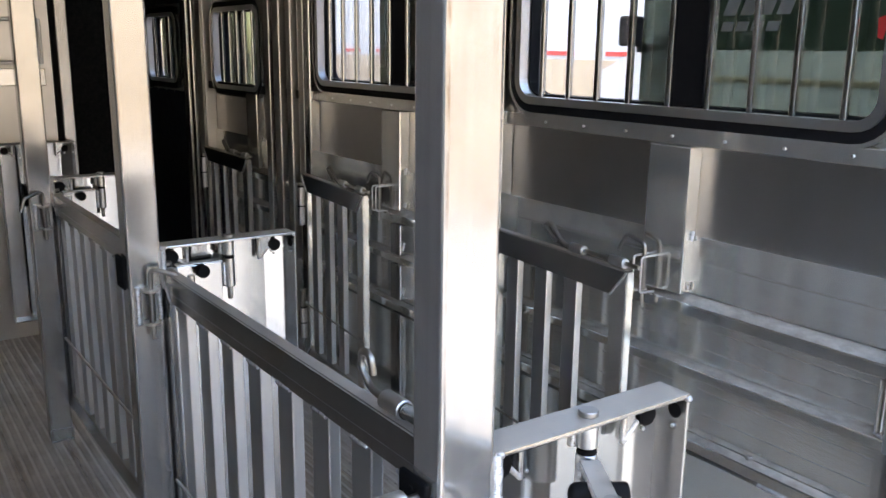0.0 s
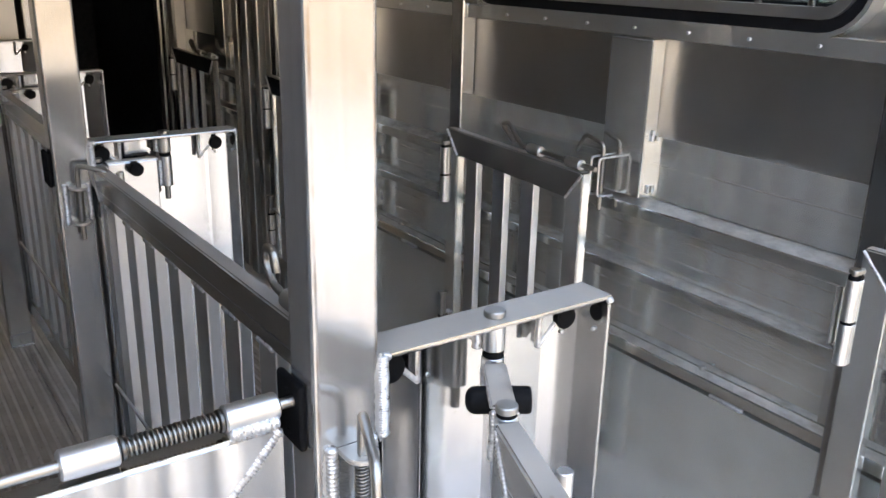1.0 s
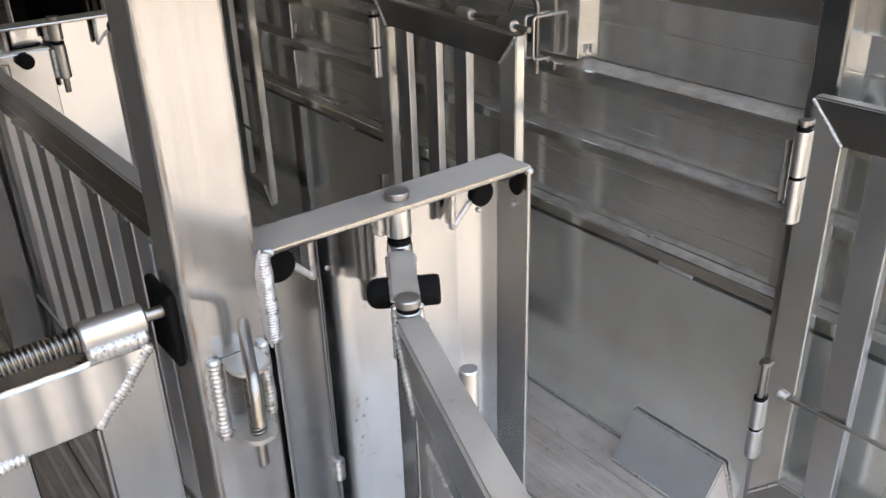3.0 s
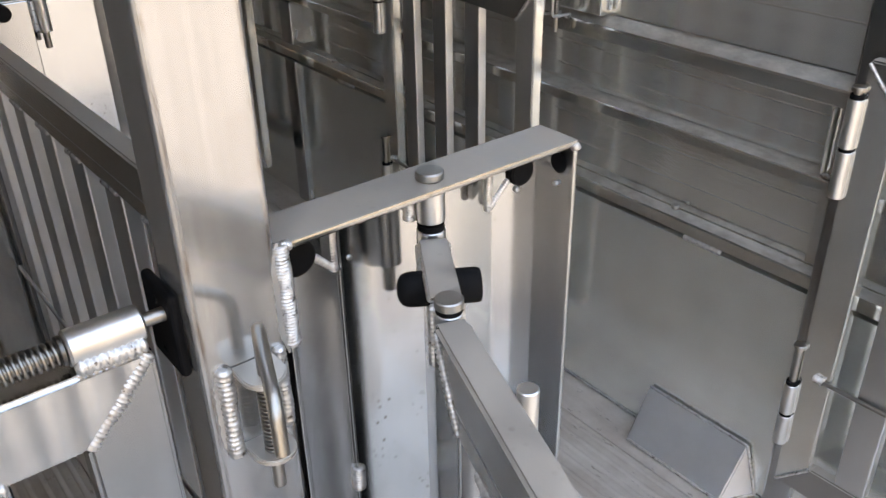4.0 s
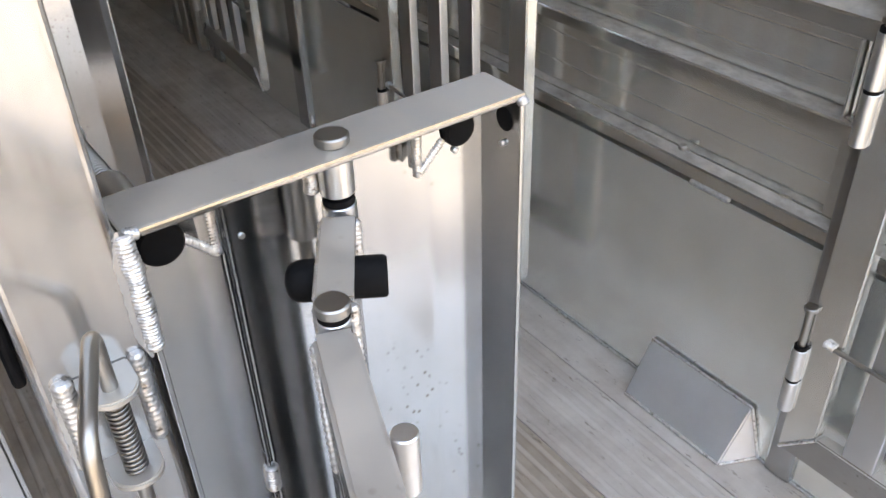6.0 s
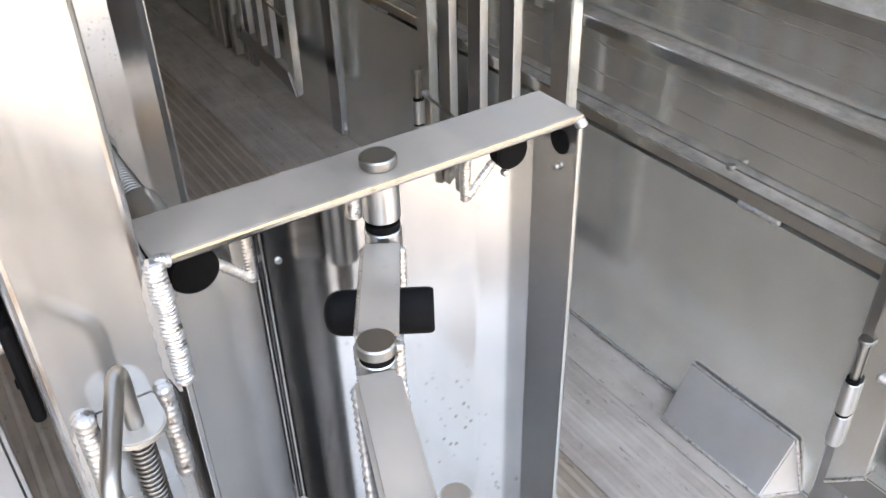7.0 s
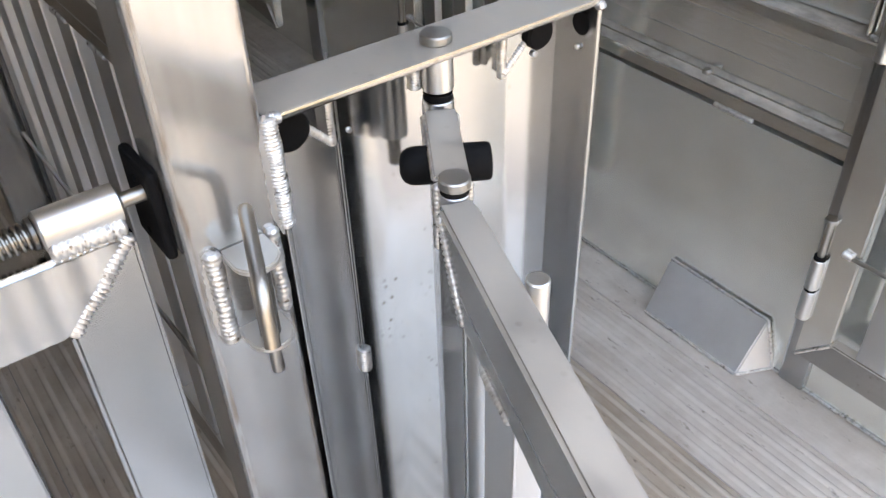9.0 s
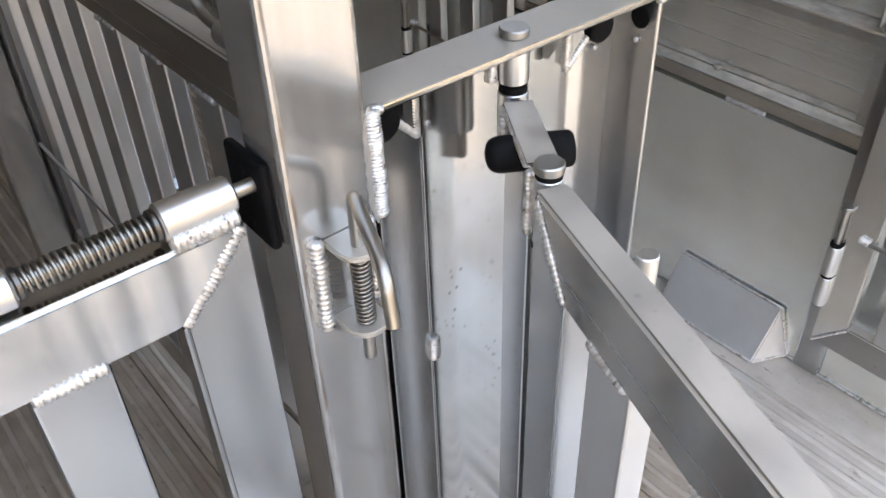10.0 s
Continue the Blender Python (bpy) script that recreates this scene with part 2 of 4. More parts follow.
def floor_material(name, dark, light, worn, smear, rubbed, dull=1.0, rear_tone=None):
    """Trodden aluminium plank: brown film in long smears, bare metal on the rib tops."""
    m, n, l, b = material(name)
    v = stretched(n, l, (5, 0.9, 5))
    p = stretched(n, l, (1, 1, 1))
    streak = noise_tex(n, l, v, 3, 5, 0.6)
    dirt = noise_tex(n, l, p, 5, 6, 0.65)
    c1 = ramp(n, l, dirt, [(0.3, dark), (0.7, light)])
    c2 = ramp(n, l, streak, [(0.34, (0.50, 0.43, 0.37)), (0.60, (1, 1, 1))])
    mix = n.new("ShaderNodeMixRGB")
    mix.blend_type, mix.inputs["Fac"].default_value = "MULTIPLY", smear
    l.new(c1, mix.inputs["Color1"])
    l.new(c2, mix.inputs["Color2"])
    scrape = n.new("ShaderNodeMixRGB")
    scrape.blend_type = "MULTIPLY"
    l.new(ramp(n, l, noise_tex(n, l, stretched(n, l, (3.2, 1.0, 3)), 17, 4, 0.7), [(0.61, 0.0), (0.69, 0.62)]), scrape.inputs["Fac"])
    l.new(mix.outputs["Color"], scrape.inputs["Color1"])
    scrape.inputs["Color2"].default_value = (0.22, 0.19, 0.165, 1)
    mix = scrape
    c, split = n.new("ShaderNodeTexCoord"), n.new("ShaderNodeSeparateXYZ")
    l.new(c.outputs["Object"], split.inputs[0])
    if rear_tone:
        # daylight from the rear opening painted in: paler towards low y
        y_rear = n.new("ShaderNodeMapRange")
        y_rear.inputs["From Min"].default_value, y_rear.inputs["From Max"].default_value = 0.75, 0.35
        l.new(split.outputs["Y"], y_rear.inputs["Value"])
        rear_mix = n.new("ShaderNodeMixRGB")
        l.new(y_rear.outputs["Result"], rear_mix.inputs["Fac"])
        l.new(mix.outputs["Color"], rear_mix.inputs["Color1"])
        l.new(ramp(n, l, dirt, [(0.3, tuple(0.85 * v for v in rear_tone)), (0.7, rear_tone)]), rear_mix.inputs["Color2"])
        mix = rear_mix
    top = n.new("ShaderNodeMapRange")
    top.inputs["From Min"].default_value, top.inputs["From Max"].default_value = 0.0010, 0.0024
    top.inputs["To Max"].default_value = rubbed
    l.new(split.outputs["Z"], top.inputs["Value"])
    rub = n.new("ShaderNodeMath")
    rub.operation = "MULTIPLY"
    l.new(top.outputs["Result"], rub.inputs[0])
    l.new(ramp(n, l, noise_tex(n, l, stretched(n, l, (2, 1.2, 2)), 4, 4), [(0.35, 0.35), (0.6, 1.0)]), rub.inputs[1])
    bare = n.new("ShaderNodeMixRGB")
    l.new(rub.outputs[0], bare.inputs["Fac"])
    l.new(mix.outputs["Color"], bare.inputs["Color1"])
    bare.inputs["Color2"].default_value = (*worn, 1)
    l.new(bare.outputs["Color"], b.inputs["Base Color"])
    metal = n.new("ShaderNodeMapRange")
    metal.inputs["To Min"].default_value, metal.inputs["To Max"].default_value = 0.25, 0.7
    l.new(rub.outputs[0], metal.inputs["Value"])
    l.new(metal.outputs["Result"], b.inputs["Metallic"])
    l.new(ramp(n, l, dirt, [(0.3, 0.56 * dull), (0.7, 0.40 * dull)]), b.inputs["Roughness"])
    bp = n.new("ShaderNodeBump")
    bp.inputs["Strength"].default_value, bp.inputs["Distance"].default_value = 0.05, 0.002
    l.new(dirt, bp.inputs["Height"])
    l.new(bp.outputs["Normal"], b.inputs["Normal"])
    return m


FLOOR = floor_material("worn_floor_plank", (0.46, 0.41, 0.365), (0.66, 0.62, 0.575), (0.74, 0.71, 0.67), 0.35, 0.3)
# Brown aisle dirt, also laid in the stalls where it paints shade.
AISLE = floor_material("dirty_shaded_floor_plank", (0.365, 0.303, 0.246), (0.55, 0.473, 0.396), (0.80, 0.75, 0.69), 0.5, 0.5, 0.8, (0.60, 0.58, 0.55))


def glass_material(name, tint):
    m, n, l, b = material(name)
    b.inputs["Base Color"].default_value = (*tint, 1)
    b.inputs["Roughness"].default_value, b.inputs["IOR"].default_value = 0.0, 1.45
    b.inputs["Transmission Weight"].default_value = 1.0
    return m


# Grey tint takes down the outdoor brightness seen through the panes.
GLASS = glass_material("dimming_window_glass", (0.41, 0.42, 0.44))
SMOKED = glass_material("smoked_window_glass", (0.24, 0.25, 0.28))
TINTED = glass_material("green_tinted_glass", (0.052, 0.064, 0.051))


# ---------------------------------------------------------------- mesh helpers
def box(bm, lo, hi, bevel=0.0, seg=2):
    """A box between two corners, its edges rounded."""
    c = [(a + b) / 2 for a, b in zip(lo, hi)]
    s = [abs(b - a) for a, b in zip(lo, hi)]
    made = bmesh.ops.create_cube(bm, size=1, matrix=Matrix.LocRotScale(c, None, s))
    if bevel:
        edges = {e for v in made["verts"] for e in v.link_edges}
        bmesh.ops.bevel(bm, geom=list(edges), offset=min(bevel, 0.45 * min(s)), segments=seg, profile=0.5, affect="EDGES", clamp_overlap=True)
    return bm


def sweep(bm, pts, radius, seg=12, caps=True, wobble=None, flat=()):
    """A round bar along a line of points; wobble(i) scales the radius at each."""
    pts = [Vector(p) for p in pts]
    rings, up = [], None
    for i, p in enumerate(pts):
        d = (pts[min(i + 1, len(pts) - 1)] - pts[max(i - 1, 0)]).normalized()
        if up is None:
            up = d.orthogonal().normalized()
        up = (up - d * up.dot(d)).normalized()
        side = d.cross(up)
        r = radius * (wobble(i) if wobble else 1)
        rings.append([bm.verts.new(p + r * (math.cos(a) * up + math.sin(a) * side)) for a in (2 * math.pi * k / seg for k in range(seg))])
    for i, (a, b) in enumerate(zip(rings, rings[1:])):
        if i in flat:
            a = [bm.verts.new(v.co) for v in a]
            b = [bm.verts.new(v.co) for v in b]
        for k in range(seg):
            f = bm.faces.new((a[k], a[(k + 1) % seg], b[(k + 1) % seg], b[k]))
            f.smooth = True
    if caps:
        bm.faces.new([bm.verts.new(v.co) for v in rings[0][::-1]])
        bm.faces.new([bm.verts.new(v.co) for v in rings[-1]])
    return bm


def cyl(bm, a, b, radius, seg=24, bevel=0.0):
    """A solid cylinder with softened rims."""
    a, b = Vector(a), Vector(b)
    if not bevel:
        return sweep(bm, [a, b], radius, seg)
    d = (b - a).normalized()
    radii = [1 - bevel / radius, 1, 1, 1 - bevel / radius]
    pts = [a, a + d * bevel, b - d * bevel, b]
    return sweep(bm, pts, radius, seg, wobble=lambda i: radii[i], flat=(0, 2))


def helix(bm, a, b, radius, wire, turns, per=14, seg=6):
    a, b = Vector(a), Vector(b)
    d = (b - a).normalized()
    u = d.orthogonal().normalized()
    w = d.cross(u)
    count = int(turns * per)
    pts = [a + (b - a) * (i / count) + radius * (math.cos(2 * math.pi * i / per) * u + math.sin(2 * math.pi * i / per) * w) for i in range(count + 1)]
    return sweep(bm, pts, wire, seg)


def bead(bm, a, b, radius=0.004, step=0.004, seed=1):
    """A weld bead of fine overlapping ripples between two points."""
    rng = random.Random(seed)
    a, b = Vector(a), Vector(b)
    length = (b - a).length
    ripples = max(4, round(length / max(0.0020, step * 0.52)))
    count = ripples * 3
    knots = max(2, round(length / 0.012))
    drift = [Vector((rng.uniform(-1, 1), rng.uniform(-1, 1), rng.uniform(-1, 1))) * radius * 0.09 for _ in range(knots + 2)]
    swell = [rng.uniform(0.92, 1.06) for _ in range(knots + 2)]
    pts, size = [], []
    for i in range(count + 1):
        k, f = divmod(i / count * knots, 1)
        k = int(k)
        pts.append(a + (b - a) * (i / count) + drift[k].lerp(drift[k + 1], f))
        size.append((swell[k] * (1 - f) + swell[k + 1] * f) * (0.74, 1.10, 1.01)[i % 3] * rng.uniform(0.97, 1.03))
    size[0], size[1], size[-2], size[-1] = 0.55, 0.85, 0.88, 0.6
    return sweep(bm, pts, radius, 9, wobble=lambda i: size[i])


def halo(bm, x0, x1, z0, z1, y, seed):
    """A thin frosted margin with a ragged outer edge, on a face that looks along y."""
    rng = random.Random(seed)
    count = max(6, round((z1 - z0) / 0.004))
    outline = [(x1, z0), (x1, z1)]
    for i in range(count + 1):
        fade = min(1.0, 0.25 + 4 * min(i, count - i) / count)
        outline.append((x1 + (x0 - x1) * fade * rng.uniform(0.82, 1.0), z1 + (z0 - z1) * i / count))
    return prism(bm, outline, "y", y, y + 0.0008)


def rounded(pts, radius, seg=5):
    """A line of points with its corners rounded."""
    pts = [Vector(p) for p in pts]
    out = [pts[0]]
    for a, p, b in zip(pts, pts[1:], pts[2:]):
        u, v = (a - p), (b - p)
        r = min(radius, 0.45 * u.length, 0.45 * v.length)
        s, e = p + u.normalized() * r, p + v.normalized() * r
        out += [(1 - t) ** 2 * s + 2 * t * (1 - t) * p + t * t * e for t in (k / seg for k in range(seg + 1))]
    return out + [pts[-1]]


def prism(bm, outline, axis, lo, hi):
    """An outline of (u, v) pushed along an axis: x takes (y, z), y takes (x, z), z takes (x, y)."""
    def at(u, v, w):
        return {"x": (w, u, v), "y": (u, w, v), "z": (u, v, w)}[axis]
    a = [bm.verts.new(at(u, v, lo)) for u, v in outline]
    b = [bm.verts.new(at(u, v, hi)) for u, v in outline]
    k = len(outline)
    for i in range(k):
        bm.faces.new((a[i], a[(i + 1) % k], b[(i + 1) % k], b[i]))
    bm.faces.new(a[::-1])
    bm.faces.new(b)
    bmesh.ops.recalc_face_normals(bm, faces=bm.faces)
    return bm


def mesh_of(name, bm, mat):
    me = bpy.data.meshes.new(name)
    bmesh.ops.recalc_face_normals(bm, faces=bm.faces)
    bm.to_mesh(me)
    bm.free()
    me.materials.append(mat)
    return me


def part(name, bm, mat, parent=None, label=""):
    ob = new(name, mesh_of(name, bm, mat))
    if parent:
        ob.parent = parent
    return tagged(ob, label)


def thing(name, label, category, group="", m=None):
    ob = new(name)
    ob.empty_display_size = 0.05
    if m:
        ob.matrix_basis = m
    return tagged(ob, label, category, group)


def B(*args, **kw):
    return box(bmesh.new(), *args, **kw)


def structure(name, bm, mat, label, category):
    return tagged(part(name, bm, mat), label, category, kind="structure")


# ---------------------------------------------------------------- plan
PITCH = 1.32                      # from one stall divider to the next
Y = [0.767 + PITCH * k for k in range(4)]
WX, LEFT, REAR, FRONT, TOP = 1.66, -0.50, -0.20, 4.80, 2.29


# ---------------------------------------------------------------- setting
def ground():
    bm = bmesh.new()
    box(bm, (-80, -80, -0.6), (80, 80, -0.45))
    structure("ground", bm, CONCRETE, "pale grey concrete yard outside the trailer", "ground")


def build_floor():
    root = thing("floor", "worn ribbed aluminium plank trailer floor, brownish and streaked", "floor")
    tagged(root, kind="structure")
    width = 0.196
    edge = [(0.001, -0.03), (0.001, -0.0015), (0.0025, 0.0)]
    ribs = []
    for i in range(6):
        c = 0.020 + i * (width - 0.040) / 5
        ribs += [(c - 0.008, 0.0), (c - 0.0045, 0.0019), (c - 0.0015, 0.0026), (c + 0.0015, 0.0026), (c + 0.0045, 0.0019), (c + 0.008, 0.0)]
    close = [(width - 0.0025, 0.0), (width - 0.001, -0.0015), (width - 0.001, -0.03)]
    flat = mesh_of("plank", prism(bmesh.new(), edge + close, "y", REAR, 7.0), FLOOR)
    clean = mesh_of("plank", prism(bmesh.new(), edge + ribs + close, "y", REAR, 7.0), FLOOR)
    dirty_shaded = clean.copy()
    dirty_shaded.materials.clear()
    dirty_shaded.materials.append(AISLE)
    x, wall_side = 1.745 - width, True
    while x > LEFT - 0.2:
        # Beyond the aisle the darker brown planks stand in for shade.
        ob = new("plank", flat if wall_side else clean if x > 1.3 else dirty_shaded)
        ob.parent, ob.location = root, (x, 0, -0.0016)
        x, wall_side = x - width, False


def rounded_rect(u0, v0, u1, v1, r, seg=6):
    out = []
    for cu, cv, a in ((u1 - r, v1 - r, 0), (u0 + r, v1 - r, 90), (u0 + r, v0 + r, 180), (u1 - r, v0 + r, 270)):
        out += [(cu + r * math.cos(radians(a + 90 * k / seg)), cv + r * math.sin(radians(a + 90 * k / seg))) for k in range(seg + 1)]
    return out


def ring(bm, inner, outer, x0, x1):
    """A closed frame between two outlines of the same count, from x0 to x1."""
    k = len(inner)
    vs = [[bm.verts.new((x, u, v)) for u, v in o] for x in (x0, x1) for o in (inner, outer)]
    ia, oa, ib, ob_ = vs
    for i in range(k):
        j = (i + 1) % k
        for q in ((ia[i], ia[j], oa[j], oa[i]), (ib[i], ob_[i], ob_[j], ib[j]), (ia[i], ib[i], ib[j], ia[j]), (oa[i], oa[j], ob_[j], ob_[i])):
            bm.faces.new(q)
    return bm


WINDOWS = [(-0.10, 2.016 - PITCH, 1.36, 1.86), (0.905, 2.016, 1.36, 1.86), (0.905 + PITCH, 2.016 + PITCH, 1.36, 1.86), (3.97, 4.56, 1.30, 1.69), (5.20, 5.74, 1.30, 1.69)]


def plank(root, x, z0, z1, y0, y1, marks=(0.30, 0.74)):
    """A flat extruded wall plank with fine scribed lines along it."""
    outline = [(1.70, z0), (x, z0)]
    for k in marks:
        z = z0 + (z1 - z0) * k
        outline += [(x, z - 0.0022), (x + 0.0003, z), (x, z + 0.0022)]
    part("wall_plank", prism(bmesh.new(), outline + [(x, z1), (1.70, z1)], "y", y0, y1), WALL, root)


def build_wall():
    root = thing("wall_right", "aluminium trailer side wall with rails, studs and barred windows", "wall")
    tagged(root, kind="structure")
    # skin, in strips round the window openings
    low, high = 1.30, 1.86
    bm = bmesh.new()
    box(bm, (1.70, REAR, -0.05), (1.74, 7.0, low))
    box(bm, (1.70, REAR, high), (1.74, 7.0, TOP))
    ys = [REAR] + [v for w in WINDOWS for v in (w[0] - 0.01, w[1] + 0.01)] + [7.0]
    for a, b in zip(ys[::2], ys[1::2]):
        box(bm, (1.70, a, low), (1.74, b, high))
    for w in WINDOWS:
        if w[2] - 0.01 > low:
            box(bm, (1.70, w[0] - 0.01, low), (1.74, w[1] + 0.01, w[2] - 0.01))
        if w[3] + 0.01 < high:
            box(bm, (1.70, w[0] - 0.01, w[3] + 0.01), (1.74, w[1] + 0.01, high))
    part("outer_skin", bm, SKIN, root, "dull brownish wall skin")
    for k in range(-1, 3):
        y0, y1 = Y[0] + PITCH * k + 0.045, Y[0] + PITCH * (k + 1) - 0.012
        y0 = max(y0, REAR)
        mid = 1.357 + PITCH * k
        part("kick_sheet", B((WX, y0, 0.0), (WX + 0.02, y1, 0.512), 0.001), KICK, root, "smooth grey lower wall sheet")
        part("lower_rail", prism(bmesh.new(), [(1.70, 0.524), (1.657, 0.524), (1.655, 0.526), (1.655, 0.549), (1.657, 0.553), (1.674, 0.563), (1.675, 0.5615), (1.677, 0.5615), (1.678, 0.565), (1.689, 0.571), (1.6895, 0.569), (1.692, 0.569), (1.70, 0.571)], "y", y0, y1), LEDGE, root, "dusty lower wall rail with a grooved top")
        plank(root, 1.690, 0.5725, 0.713, y0, y1)
        part("middle_rail", prism(bmesh.new(), [(1.70, 0.714), (1.657, 0.714), (1.655, 0.716), (1.655, 0.736), (1.657, 0.739), (1.688, 0.7455), (1.689, 0.743), (1.692, 0.743), (1.70, 0.746)], "y", y0, y1), LEDGE, root, "dusty middle wall rail")
        plank(root, 1.692, 0.747, 0.866, y0, y1)
        part("upper_rail", prism(bmesh.new(), [(1.70, 0.867), (1.657, 0.867), (1.655, 0.869), (1.655, 0.894), (1.657, 0.898), (1.686, 0.914), (1.70, 0.916)], "y", y0, y1), LEDGE, root, "dusty upper wall rail")
        plank(root, 1.688, 0.917, 1.062, y0, y1, (0.56,))
        part("end_strip", B((1.664, y0, 0.5725), (1.6898, y0 + 0.024, 0.7135), 0.001), RAIL, root)
        part("hinge_plate", B((1.650, y0 + 0.022, 0.749), (1.6915, y0 + 0.025, 0.8665), 0.0006), BRIGHT, root)
        part("end_strip", B((1.664, y0, 0.7475), (1.6915, y0 + 0.020, 0.8665), 0.001), RAIL, root)
        part("window_rail", B((WX, y0, 1.283), (1.70, y1, 1.322), 0.003), RAIL if k < 2 else TRIM, root, "" if k < 2 else "black rubber strip under the small window")
        if mid > REAR:
            part("stud", B((WX - 0.005, mid, 0.9145), (1.70, mid + 0.13, 1.281), 0.004), RAIL, root)
        if k == 1:
            for z0, z1 in ((0.002, 0.52), (0.575, 0.711), (0.749, 0.864)):
                part("low_stud", B((WX - 0.014, mid - 0.02, z0), (1.70, mid + 0.05, z1), 0.003), SLAT, root)
                bm = bmesh.new()
                bead(bm, (WX - 0.002, mid - 0.021, z0 + 0.02), (WX + 0.004, mid - 0.021, z0 + 0.05), 0.004, seed=int(z0 * 100))
                part("stud_weld", bm, WELD, root)
        # short welds
        bm = bmesh.new()
        bead(bm, (WX - 0.002, y0 + 0.19, 0.518), (WX - 0.002, y0 + 0.28, 0.518), 0.0058, 0.008, seed=k)
        bead(bm, (1.662, y0 + 0.010, 0.742), (1.672, y0 + 0.034, 0.744), 0.0045, seed=k + 31)
        bead(bm, (WX + 0.02, mid - 0.004, 1.05), (WX + 0.022, mid - 0.004, 1.075), 0.004, seed=k + 9)
        bead(bm, (WX + 0.02, mid - 0.004, 0.925), (WX + 0.022, mid - 0.004, 0.945), 0.004, seed=k + 19)
        part("weld_bead", bm, WELD, root)
        part("rail_bolt", cyl(bmesh.new(), (1.674, y0 + 0.32, 0.561), (1.674, y0 + 0.32, 0.571), 0.009, 12, 0.002), STAINLESS, root)
    # wide stud at each divider
    for k in range(0, 3):
        y = Y[0] + PITCH * k
        part("divider_stud", B((WX - 0.012, y - 0.012, 0.0), (1.70, y + 0.045, TOP), 0.006), SLAT, root)
    for y, w, out in ((3.455, 0.045, 0.012), (3.515, 0.02, 0.0), (3.55, 0.05, 0.026), (3.615, 0.025, 0.006), (3.66, 0.07, 0.03), (3.745, 0.03, 0.008), (3.80, 0.055, 0.018), (4.66, 0.05, 0.02)):
        # The wall skin's darker tone stands in for the dim far end.
        part("door_stud", B((WX - out, y, 0.0), (1.70, y + w, TOP), 0.006), SKIN, root)
    bead_bm = bmesh.new()
    bead(bead_bm, (WX - 0.003, -0.2, 0.003), (WX - 0.003, 0.85, 0.003), 0.0028, 0.006, 5)
    bead(bead_bm, (WX - 0.003, 1.12, 0.003), (WX - 0.003, 1.8, 0.003), 0.0028, 0.006, 6)
    part("floor_weld", bead_bm, WELD, root)


def pane_print(root):
    """A maker's mark on the tinted pane, as plain slanted shapes, and a small red tag."""
    x0, x1 = 1.7042, 1.7056
    for i in range(4):
        y = 1.335 - i * 0.047
        part("printed_mark", prism(bmesh.new(), [(y, 1.585), (y - 0.034, 1.585), (y - 0.052, 1.632), (y - 0.018, 1.632)], "x", x0, x1), DECAL, root)
    for i in range(4):
        y = 1.338 - i * 0.040
        part("printed_mark", prism(bmesh.new(), [(y, 1.550), (y - 0.030, 1.550), (y - 0.036, 1.571), (y - 0.006, 1.571)], "x", x0, x1), DECAL, root)
    part("printed_mark", B((x0, 1.185, 1.366), (x1, 1.215, 1.376)), DECAL, root)
    part("printed_tag", prism(bmesh.new(), [(0.960, 1.535), (0.948, 1.530), (0.940, 1.580), (0.962, 1.572)], "x", x0, x1), RED, root, "small red tag")


def build_window(w, bars, mullion):
    y0, y1, z0, z1 = w
    root = thing("window_1", "barred sliding trailer window with black rubber seal, closed", "window")
    tagged(root, kind="structure")
    r = 0.06
    o = [rounded_rect(y0 + d, z0 + d, y1 - d, z1 - d, r - d) for d in (0.011, -0.011, -0.035, -0.044, 0.017)]
    part("window_frame", ring(bmesh.new(), o[0], o[1], 1.655, 1.745), BRIGHT, root)
    part("seal", ring(bmesh.new(), o[1], o[2], 1.664, 1.70), TRIM, root, "black rubber seal")
    part("outer_flange", ring(bmesh.new(), o[2], o[3], 1.658, 1.70), RAIL, root)
    part("sash", ring(bmesh.new(), o[4], o[0], 1.69, 1.74), TRIM, root)
    split = mullion[1] + 0.09
    for a, b, x, g, lab in ((y0 + 0.012, split, 1.706, TINTED, "green tinted pane"), (mullion[0], y1 - 0.012, 1.718, GLASS if y0 < 2 else SMOKED, "grey pane that dims the bright yard outside" if y0 < 2 else "smoky grey pane")):
        pane = part("pane", B((x, a, z0 + 0.012), (x + 0.004, b, z1 - 0.012)), g, root, lab)
        pane.visible_shadow = False
    part("mullion", B((1.70, mullion[0], z0 + 0.01), (1.735, mullion[1], z1 - 0.01), 0.004), TRIM, root)
    for y in bars:
        part("bar", B((1.665, y - 0.008, z0 + 0.001), (1.681, y + 0.008, z1 - 0.001), 0.004), SLAT, root)
    if y0 == 0.905:
        pane_print(root)
    y = y0 + 0.05
    while y < y1:
        part("rivet", cyl(bmesh.new(), (1.656, y, z0 - 0.058), (1.66, y, z0 - 0.058), 0.004, 8, 0.001), BRIGHT, root)
        y += 0.155


